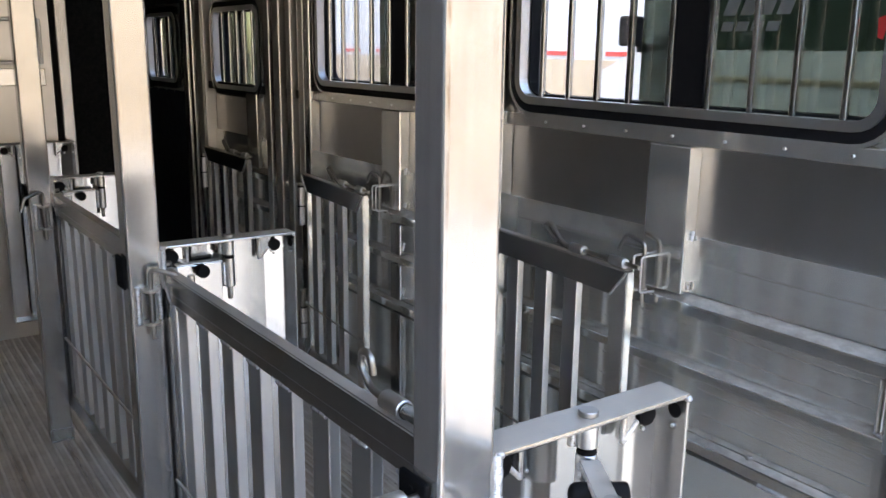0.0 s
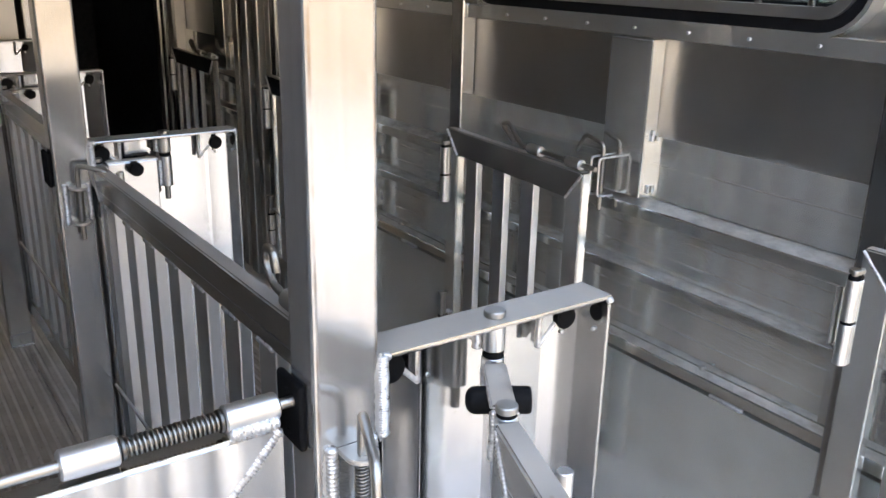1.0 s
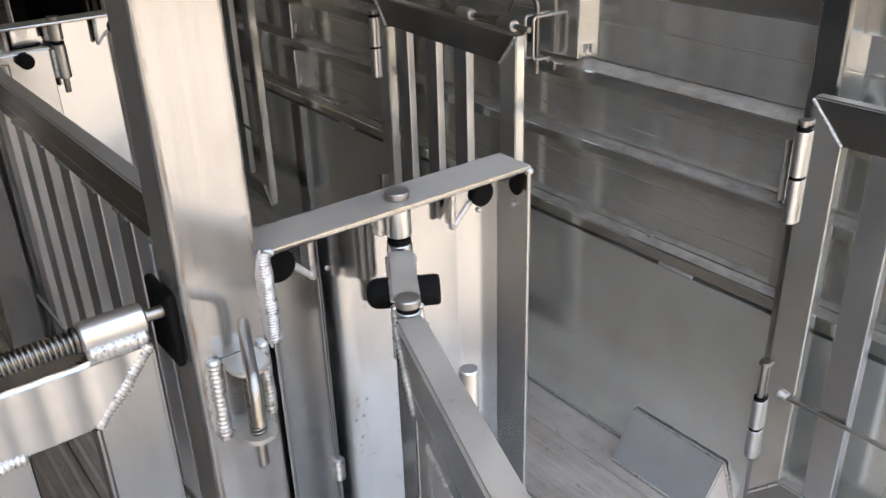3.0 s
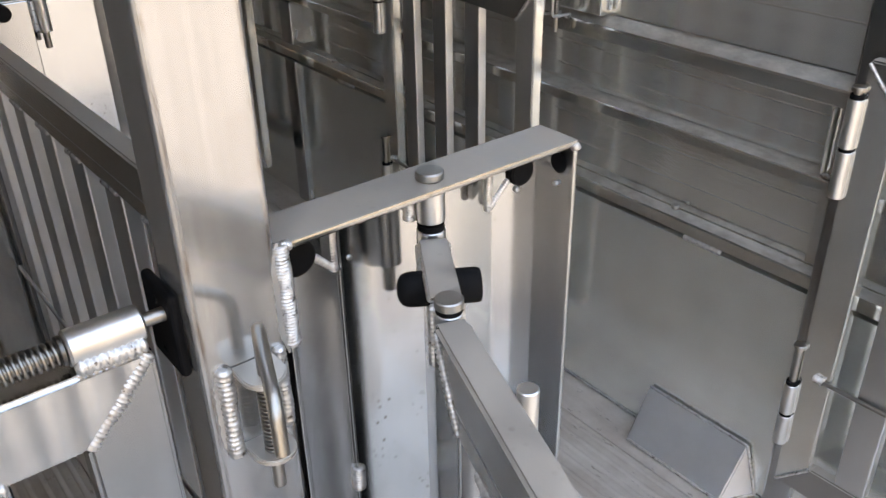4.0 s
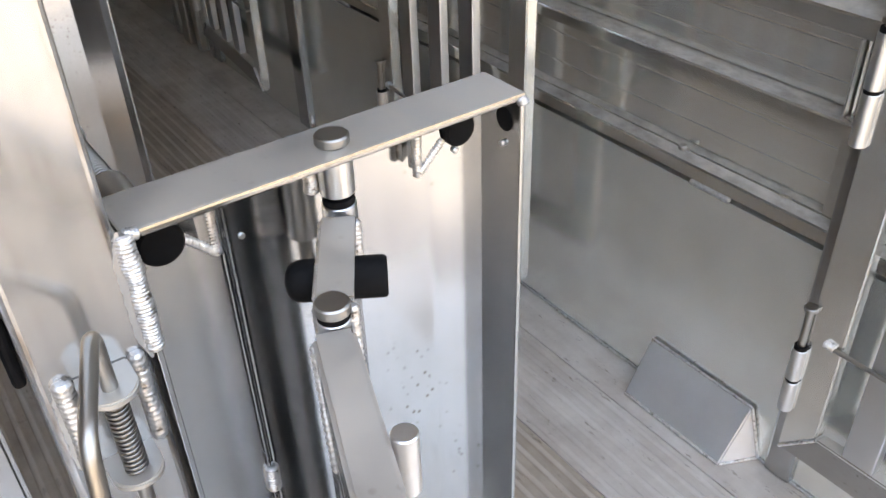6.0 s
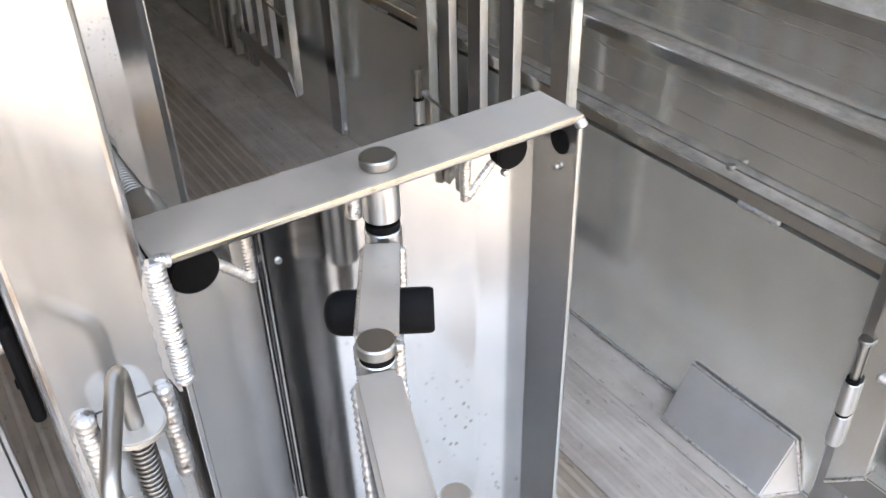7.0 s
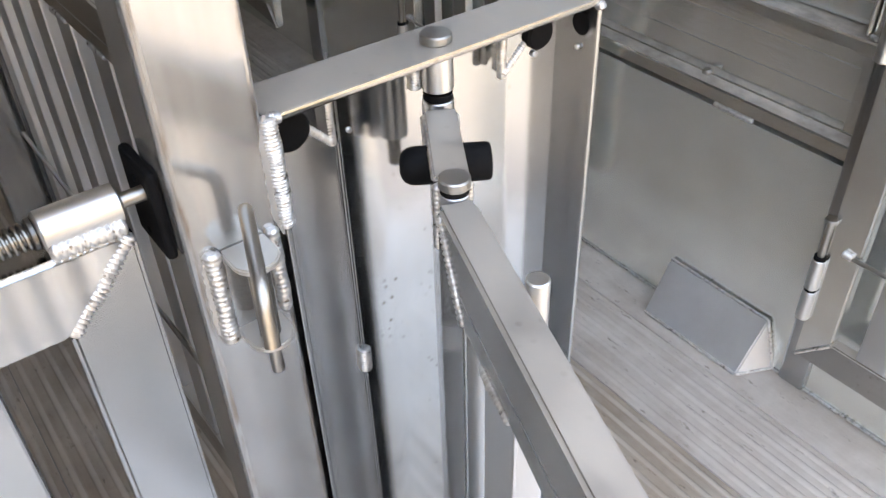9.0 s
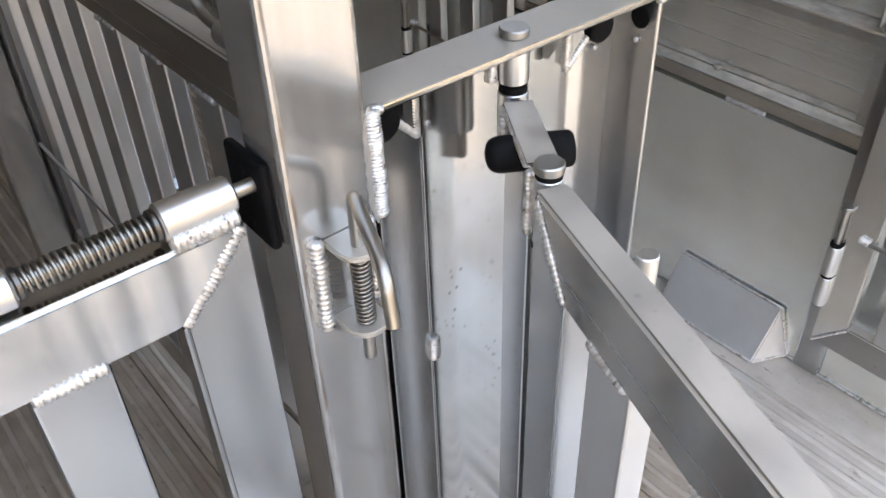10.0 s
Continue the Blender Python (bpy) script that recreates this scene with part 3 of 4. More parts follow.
def other_walls():
    # unseen left wall, skinned dark so the metal facing it reflects dark
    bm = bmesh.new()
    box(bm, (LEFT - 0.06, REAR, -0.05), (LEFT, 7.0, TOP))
    structure("wall_left", bm, SKIN, "unseen trailer side wall in dark skin that darkens reflections", "wall")
    # Unseen roof: white to bounce light down, cut back to admit sky.
    bm = B((LEFT - 0.06, 0.42, TOP), (1.76, 7.0, TOP + 0.05))
    structure("ceiling", bm, BOUNCE_WHITE, "unseen trailer ceiling, white to bounce light, open above the rear", "ceiling")
    # bulkhead with doorway into the dark front room
    root = thing("wall_front", "aluminium bulkhead with a doorway into a dark room", "wall")
    tagged(root, kind="structure")
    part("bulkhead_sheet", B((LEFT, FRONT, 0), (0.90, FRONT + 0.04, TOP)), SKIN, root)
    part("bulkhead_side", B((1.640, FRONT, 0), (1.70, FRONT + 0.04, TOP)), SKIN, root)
    part("door_jamb", B((0.926, FRONT - 0.03, 0), (0.984, FRONT + 0.05, TOP), 0.006), SLAT, root)
    part("door_seal", B((0.903, FRONT - 0.012, 0), (0.924, FRONT + 0.04, TOP)), TRIM, root, "black rubber door seal")
    part("door_jamb", B((1.585, FRONT - 0.03, 0), (1.600, FRONT + 0.05, TOP), 0.003), RAIL, root)
    part("door_seal", B((1.602, FRONT - 0.010, 0), (1.612, FRONT + 0.04, TOP)), TRIM, root, "black rubber door seal")
    part("door_jamb", B((1.614, FRONT - 0.03, 0), (1.638, FRONT + 0.05, TOP), 0.005), RAIL, root)
    # Added linings: the unlit room's darkness is put into their black colour.
    room = thing("front_room", "front compartment behind the doorway, its darkness painted on added linings", "room")
    tagged(room, kind="structure")
    part("front_lining", B((LEFT, 6.6, 0), (1.7, 6.66, TOP)), ROOM_DARK, room)
    bm = bmesh.new()
    box(bm, (1.68, FRONT + 0.06, 0), (1.699, 6.6, 1.24))
    box(bm, (1.68, FRONT + 0.06, 1.75), (1.699, 6.6, TOP))
    box(bm, (1.68, FRONT + 0.06, 1.24), (1.699, 5.14, 1.75))
    box(bm, (1.68, 5.80, 1.24), (1.699, 6.6, 1.75))
    part("side_lining", bm, ROOM_DARK, room)
    part("floor_lining", B((LEFT, FRONT + 0.06, 0.002), (1.68, 6.6, 0.012)), ROOM_DARK, room)
    part("roof_lining", B((LEFT, FRONT + 0.06, TOP - 0.02), (1.68, 6.6, TOP - 0.002)), ROOM_DARK, room)
    part("left_lining", B((LEFT + 0.002, FRONT + 0.06, 0.012), (LEFT + 0.02, 6.6, TOP - 0.02)), ROOM_DARK, room)


# ---------------------------------------------------------------- stall parts
def spring_bolt(root, a, b, up=Vector((0, 0, 1)), handle=True):
    """Two turned sleeves, a steel rod through them and the spring between; a the tip end."""
    a, b = Vector(a), Vector(b)
    d = (b - a).normalized()
    s1 = part("bolt_sleeve", cyl(bmesh.new(), a + d * 0.03, a + d * 0.09, 0.0155, 28, 0.002), BRIGHT, root)
    part("sleeve_weld", bead(bmesh.new(), a + d * 0.032 - up * 0.012 - Vector((0, 0.012, 0)), a + d * 0.088 - up * 0.013 - Vector((0, 0.012, 0)), 0.0080, 0.011, 3), WELD, s1)
    part("bolt_sleeve", cyl(bmesh.new(), a + d * 0.195, a + d * 0.25, 0.0155, 28, 0.002), BRIGHT, root)
    part("bolt_rod", sweep(bmesh.new(), [a, a + d * 0.27], 0.0062, 14), STAINLESS, root)
    part("bolt_spring", helix(bmesh.new(), a + d * 0.092, a + d * 0.194, 0.0095, 0.0018, 21), SPRING, root)
    for k in (0.0905, 0.189):
        part("spring_collar", cyl(bmesh.new(), a + d * k, a + d * (k + 0.0048), 0.0128, 22, 0.001), DARK_COLLAR, root, "dark oiled steel collar")
    if not handle:
        e = a + d * 0.268
        part("bolt_handle", sweep(bmesh.new(), rounded([e, e + d * 0.03, e + d * 0.11 - up * 0.014 + Vector((0, 0.02, 0))], 0.012), 0.0060, 12), STAINLESS, root)
    if handle:
        e = a + d * 0.27
        pts = rounded([e, e + d * 0.025 + up * 0.004, e + d * 0.052 + up * 0.030, e + d * 0.050 + up * 0.058, e + d * 0.022 + up * 0.056, e + d * 0.016 + up * 0.026], 0.014, 6)
        part("bolt_handle", sweep(bmesh.new(), pts, 0.0062, 12), STAINLESS, root)


def pin_latch(root, o, way=(-0.35, -0.94)):
    """A sprung drop pin in a U bracket welded to a post face; o is the pin's axis at its lower disc."""
    x, y, z = o
    face = y + 0.024
    latch = part("pin_latch", B((x - 0.020, face - 0.0012, z - 0.002), (x + 0.020, face - 0.0002, z + 0.084), 0.0003), POST, root, "sprung steel drop pin latch")
    for zz in (z, z + 0.082):
        outline = [(x - 0.0195, face)] + [(x + 0.0195 * math.cos(radians(a)), y + 0.001 + 0.019 * math.sin(radians(a))) for a in range(180, 361, 10)] + [(x + 0.0195, face)]
        bm = prism(bmesh.new(), outline, "z", zz, zz + 0.006)
        bmesh.ops.bevel(bm, geom=list(bm.edges), offset=0.0012, segments=2, affect="EDGES", clamp_overlap=True)
        part("latch_ear", bm, ACRYLIC, latch)
    part("latch_weld", bead(bmesh.new(), (x - 0.026, face - 0.002, z - 0.004), (x - 0.026, face - 0.002, z + 0.092), 0.0076, 0.010, 7), WELD, latch)
    part("latch_weld", bead(bmesh.new(), (x + 0.026, face - 0.002, z + 0.004), (x + 0.026, face - 0.002, z + 0.09), 0.0062, 0.010, 8), WELD, latch)
    part("weld_halo", halo(bmesh.new(), x - 0.0375, x - 0.027, z - 0.008, z + 0.094, face - 0.0006, 24), FROST, latch, "pale frosted margin beside the weld")
    part("latch_spring", helix(bmesh.new(), (x, y, z + 0.006), (x, y, z + 0.08), 0.0078, 0.0014, 17), SPRING, latch)
    pts = rounded([(x, y, z - 0.036), (x, y, z + 0.139), (x + way[0] * 0.088, y + way[1] * 0.088, z + 0.126), (x + way[0] * 0.103, y + way[1] * 0.103, z + 0.088)], 0.016, 6)
    part("latch_pin", sweep(bmesh.new(), pts, 0.0058, 14), STAINLESS, latch)


def stall_post(y, way):
    root = thing("stall_post", "square upright aluminium post with a drop pin latch", "post", "posts between the stalls")
    x0, x1, y0, y1 = 0.516, 0.5962, y - 0.022, y + 0.040
    part("tube", B((x0, y0, 0), (x1, y1, TOP), 0.0065, 4), POST, root)
    part("foot_plate", B((x0 - 0.002, y0 - 0.004, 0), (x1 + 0.002, y0 - 0.001, 0.05), 0.001), POST, root)
    part("foot_weld", bead(bmesh.new(), (x0, y0 - 0.004, 0.003), (x1, y0 - 0.004, 0.003), 0.004, 0.005, 11), WELD, root)
    pin_latch(root, (0.560, y0 - 0.024, 0.842), way)
    pad = B((x0 - 0.010, y - 0.006, 0.925), (x0 - 0.0005, y + 0.055, 1.005), 0.006, 3)
    pad = part("strike_pad", pad, NYLON, root, "black nylon strike pad")
    for z in (0.94, 0.99):
        part("screw", cyl(bmesh.new(), (x0 - 0.0118, y + 0.024, z), (x0 - 0.0098, y + 0.024, z), 0.004, 10, 0.001), NYLON, pad)
    return root


def divider_panel(y):
    """The fixed half of a divider: a sheet in a frame of flat bar, with bumpers and a hinge eye."""
    root = thing("divider_panel", "bright aluminium stall divider panel with black rubber bumpers", "panel", "stall dividers")
    front, rim, back, sheet = y, y - 0.018, y + 0.041, y + 0.030
    x0, x1, top, low = 0.600, 0.955, 1.024, 0.12
    part("top_bar", B((x0, rim, top - 0.007), (x1, back, top), 0.0022), TUBE, root)
    part("end_bar", B((x1 - 0.006, rim, low), (x1, back, top - 0.007), 0.002), SLAT, root)
    part("bottom_bar", B((x0, rim, low - 0.007), (x1, back, low), 0.002), SLAT, root)
    # formed sheet: flat strip, ridge, then tilts set to steer reflections for the camera
    bm = bmesh.new()
    cols = 96
    def depth(x):
        d = 0.0
        for a, b, rise in ((0.682, 0.689, 0.0120), (0.688, 0.736, 0.0046)):
            q = max(0.0, min(1.0, (x - a) / (b - a)))
            d += rise * (0.45 * q + 0.55 * q * q * (3 - 2 * q))
        return d - 0.009 * max(0.0, min(1.0, (x - 0.893) / 0.063))
    xs = [x0 + (x1 - 0.006 - x0) * i / cols for i in range(cols + 1)]
    fr = [[bm.verts.new((x, sheet + depth(x), z)) for z in (low, top - 0.007)] for x in xs]
    bk = [[bm.verts.new((x, sheet + 0.003 + depth(x), z)) for z in (low, top - 0.007)] for x in xs]
    for i in range(cols):
        bm.faces.new((fr[i][0], fr[i + 1][0], fr[i + 1][1], fr[i][1])).smooth = True
        bm.faces.new((bk[i][0], bk[i][1], bk[i + 1][1], bk[i + 1][0])).smooth = True
    part("sheet", bm, SHEET, root, "bright rolled aluminium sheet")
    part("side_strip", prism(bmesh.new(), [(0.608, front + 0.0285), (0.675, front + 0.021), (0.675, sheet - 0.0005), (0.608, front + 0.0295)], "z", low, top - 0.008), SLAT, root)
    part("edge_bar", B((0.6012, front - 0.018, low), (0.6062, front + 0.030, 0.928), 0.0008), SLAT, root)
    part("seam", sweep(bmesh.new(), [(0.6775, front + 0.0195, low), (0.6775, front + 0.0195, 0.955)], 0.0012, 8), SLAT, root)
    # A solid black strip puts the joint's shade beside the seam.
    part("seam_shade", B((0.6792, front + 0.0200, low), (0.6800, front + 0.0232, 0.955)), TRIM, root, "thin black strip standing in for an open joint")
    part("seam_weld", bead(bmesh.new(), (0.679, front + 0.0195, 0.675), (0.679, front + 0.0195, 0.705), 0.0075, 0.006, 4), WELD, root)
    part("post_weld", bead(bmesh.new(), (x0 + 0.0015, front - 0.0205, 0.925), (x0 + 0.0005, front - 0.0195, top + 0.002), 0.0072, 0.0060, 2), WELD, root)
    part("weld_halo", halo(bmesh.new(), x0 - 0.0115, x0 - 0.002, 0.920, top + 0.006, front - 0.0224, 14), FROST, root, "pale frosted margin beside the weld")
    part("corner_weld", bead(bmesh.new(), (x0 + 0.001, front - 0.018, top), (x0 + 0.012, rim + 0.001, top - 0.003), 0.0050, 0.005, 12), WELD, root)
    part("corner_weld", bead(bmesh.new(), (x1 - 0.006, rim + 0.001, top - 0.004), (x1 - 0.003, rim, top - 0.010), 0.005, 0.004, 13), WELD, root)
    # bumpers on gusset blocks
    for bx, bz, at, base in ((0.631, 0.988, front + 0.008, front + 0.0265), (0.911, 0.987, front + 0.018, sheet - 0.001)):
        bump = part("bumper", cyl(bmesh.new(), (bx, at, bz), (bx, base, bz), 0.0182 if bx < 0.8 else 0.0162, 32, 0.0022), RUBBER, root, "round black rubber bumper")
        side = 1 if bx < 0.8 else -1
        for dx, dz in ((0.021 * side, -0.010), (-0.015 * side if side > 0 else 0.0, -0.024)):
            part("bumper_screw", cyl(bmesh.new(), (bx + dx, base - 0.003, bz + dz), (bx + dx, base + 0.004, bz + dz), 0.0034, 10, 0.001), BRIGHT, bump)
        far = bx + side * 0.043
        part("gusset", prism(bmesh.new(), [(far, top - 0.008), (far, bz - 0.032), (bx + side * 0.012, bz - 0.002), (bx + side * 0.008, top - 0.008)], "y", base - 0.004, sheet + 0.012), SHEET, bump)
        bm = bmesh.new()
        bead(bm, (bx + side * 0.016, base - 0.004, bz - 0.006), (far, base - 0.003, bz - 0.032), 0.0042, 0.006, 21)
        bead(bm, (far, base - 0.003, top - 0.010), (far, base - 0.002, bz - 0.036), 0.0044, 0.006, 22)
        part("gusset_weld", bm, WELD, bump)
    # hole in the end bar: a black disc in place of its shade
    part("end_hole_disc", cyl(bmesh.new(), (x1 - 0.0068, front + 0.004, 0.992), (x1 - 0.0062, front + 0.004, 0.992), 0.0115, 20), RUBBER, root, "black disc standing in for a drilled hole")
    part("end_screw", cyl(bmesh.new(), (x1 - 0.010, front + 0.005, 0.968), (x1 - 0.006, front + 0.005, 0.968), 0.003, 10, 0.001), BRIGHT, root)
    part("sheet_mark", cyl(bmesh.new(), (0.703, sheet + 0.0112, 0.948), (0.703, sheet + 0.016, 0.948), 0.0028, 12, 0.0006), BRIGHT, root)
    # hinge eye
    hx, hy = 0.777, y + 0.007
    eye = part("hinge_eye", cyl(bmesh.new(), (hx, hy, 0.980), (hx, hy, top - 0.007), 0.0146, 28, 0.0008), BRIGHT, root)
    part("hinge_pin", cyl(bmesh.new(), (hx, hy, 0.862), (hx, hy, 0.980), 0.007, 16, 0.001), STAINLESS, eye)
    part("pin_cap", cyl(bmesh.new(), (hx, hy, top), (hx, hy, top + 0.0085), 0.0140, 32, 0.0012), STAINLESS, eye, "round steel pin head")
    part("eye_block", B((hx - 0.016, hy + 0.008, 0.984), (hx + 0.012, sheet + 0.017, top - 0.008), 0.002), SLAT, eye)
    part("eye_weld", bead(bmesh.new(), (hx - 0.018, sheet - 0.012, 0.980), (hx - 0.017, sheet - 0.012, 1.012), 0.0065, 0.005, 31), WELD, eye)
    return root


def link_arm(root, a, b):
    """The tall double-hinged arm between the divider's hinge eye a and the gate's pin b."""
    a, b = Vector((*a, 0)), Vector((*b, 0))
    d = (b - a).normalized()
    n = Vector((-d.y, d.x, 0))
    turn = Matrix(((d.x, n.x, 0, a.x), (d.y, n.y, 0, a.y), (0, 0, 1, 0), (0, 0, 0, 1)))
    L = (b - a).length
    bm = bmesh.new()
    box(bm, (0.024, -0.012, 0.13), (L - 0.022, 0.012, 0.966), 0.002)
    bm.transform(turn)
    arm = part("link_arm", bm, SLAT, root, "tall double-hinged aluminium link arm")
    def sub(name, bm, mat, label=""):
        bm.transform(turn)
        return part(name, bm, mat, arm, label)
    sub("top_plate", box(bmesh.new(), (0.022, -0.014, 0.9665), (L - 0.020, 0.014, 0.970), 0.001), TUBE)
    sub("link_barrel", cyl(bmesh.new(), (0, 0, 0.896), (0, 0, 0.970), 0.0146, 28, 0.0008), BRIGHT)
    sub("washer", cyl(bmesh.new(), (0, 0, 0.9705), (0, 0, 0.9765), 0.0135, 24), RUBBER)
    sub("link_barrel", cyl(bmesh.new(), (L, 0, 0.905), (L, 0, 0.968), 0.0118, 28, 0.0008), BRIGHT)
    sub("washer", cyl(bmesh.new(), (L, 0, 0.9685), (L, 0, 0.9725), 0.0115, 24), RUBBER)
    sub("pin_cap", cyl(bmesh.new(), (L, 0, 0.973), (L, 0, 0.982), 0.0128, 32, 0.0012), STAINLESS, "round steel pin head")
    profile = [(-0.040, 0.30), (-0.0385, 0.62), (-0.036, 0.82), (-0.032, 0.95), (-0.027, 1.0), (0.033, 1.0), (0.0355, 0.97), (0.037, 0.88)]
    sub("bumper", sweep(bmesh.new(), [(0.080, p, 0.951) for p, _ in profile], 0.0165, 32, wobble=lambda i: profile[i][1]), RUBBER, "black rubber bumper with a domed end")
    for s, r in ((0.019, 0.0042), (L - 0.018, 0.0034)):
        for side in (-0.012, 0.012):
            sub("arm_weld", bead(bmesh.new(), (s, side, 0.90), (s, side, 0.964), r + 0.0012, 0.009, int(s * 1000)), WELD)
    sub("top_weld", bead(bmesh.new(), (0.026, -0.013, 0.966), (L - 0.022, -0.013, 0.966), 0.0034, 0.008, 17), WELD)
    return arm


def aisle_gate(eye, pin, toward, length=1.20, label="", pushed=False):
    """A slatted gate hung on a link arm; it runs from its hinge pin in the direction toward."""
    root = thing("aisle_gate", label, "gate", "aisle gates")
    link_arm(root, eye, pin)
    d = Vector((*toward, 0)).normalized()
    n = Vector((d.y, -d.x, 0))
    if n.x < 0:
        n = -n
    turn = Matrix(((d.x, n.x, 0, pin[0]), (d.y, n.y, 0, pin[1]), (0, 0, 1, 0), (0, 0, 0, 1)))
    def sub(name, bm, mat, parent=root, lab=""):
        bm.transform(turn)
        return part(name, bm, mat, parent, lab)
    a0, a1, t, r = -0.018, 0.012, 0.967, 0.073
    # top rail and hinge stile with a mitred corner
    bm = prism(bmesh.new(), [(0.010, t), (length, t), (length - r * 0.8, t - r), (0.010 + 0.062, t - r)], "y", a0, a1)
    bmesh.ops.bevel(bm, geom=list(bm.edges), offset=0.003, segments=2, affect="EDGES")
    rail = sub("top_rail", bm, TUBE)
    for u0, u1, far in ((0.010, 0.072, False), (length - r * 0.8, length, True)):
        out = [(u0, t - 0.0006), (u1, t - r), (u1, 0.20), (u0, 0.13)] if not far else [(u1, t - 0.0006), (u0, t - r), (u0, 0.20), (u1, 0.13)]
        bm = prism(bmesh.new(), out, "y", a0 + 0.0004, a1 - 0.0004)
        bmesh.ops.bevel(bm, geom=list(bm.edges), offset=0.0025, segments=2, affect="EDGES")
        sub("stile", bm, SLAT)
    bm = prism(bmesh.new(), [(0.010, 0.13), (length, 0.13), (length - r * 0.8, 0.20), (0.072, 0.20)], "y", a0, a1)
    bmesh.ops.bevel(bm, geom=list(bm.edges), offset=0.0025, segments=2, affect="EDGES")
    sub("bottom_rail", bm, TUBE)
    u, i = 0.111, 0
    while u < length - 0.11:
        s = sub("slat", box(bmesh.new(), (u, a0 + 0.003, 0.20), (u + 0.062, a1 - 0.003, t - r + 0.001), 0.003), GATE_SLAT)
        if not pushed or u < 0.8:
            sub("slat_weld", bead(bmesh.new(), (u + 0.002, a0 - 0.001 + 0.003, t - r), (u + 0.058, a0 - 0.001 + 0.003, t - r), 0.0048, 0.009, i), WELD, s)
        u += 0.140
        i += 1
    # Slightly proud dark strips carry the shade of a groove along the rail.
    for side in (a0 - 0.0001, a1 - 0.0003):
        sub("score_line", box(bmesh.new(), (0.062, side, t - 0.0474), (length - 0.06, side + 0.0004, t - 0.0466)), DARK_METAL, rail, "thin dark strip standing in for a scored groove")
    for side in (a0 + 0.0012, a1 - 0.0012):
        sub("mitre_weld", bead(bmesh.new(), (0.016, side, t - 0.006), (0.072, side, t - r + 0.002), 0.0042, 0.0085, 5), WELD, rail)
    sub("tie_rod", sweep(bmesh.new(), [(0.05, a0 - 0.004, 0.42), (length - 0.03, a0 - 0.004, 0.42)], 0.004, 10), STAINLESS)
    sub("gate_barrel", cyl(bmesh.new(), (0, 0, 0.84), (0, 0, 0.90), 0.0118, 24, 0.0008), SLAT)
    sub("barrel_gap", cyl(bmesh.new(), (0, 0, 0.90), (0, 0, 0.905), 0.0125, 20), RUBBER)
    sub("stop_pin", cyl(bmesh.new(), (0.119, a1 + 0.0085, t - 0.045), (0.119, a1 + 0.0085, t + 0.004), 0.0085, 20, 0.001), BRIGHT)
    tip = turn @ Vector((length + 0.028, (a0 + a1) / 2, t + 0.017))
    back = turn @ Vector((length - 0.30, (a0 + a1) / 2, t + 0.017))
    spring_bolt(root, tip, back, handle=True)
    return root


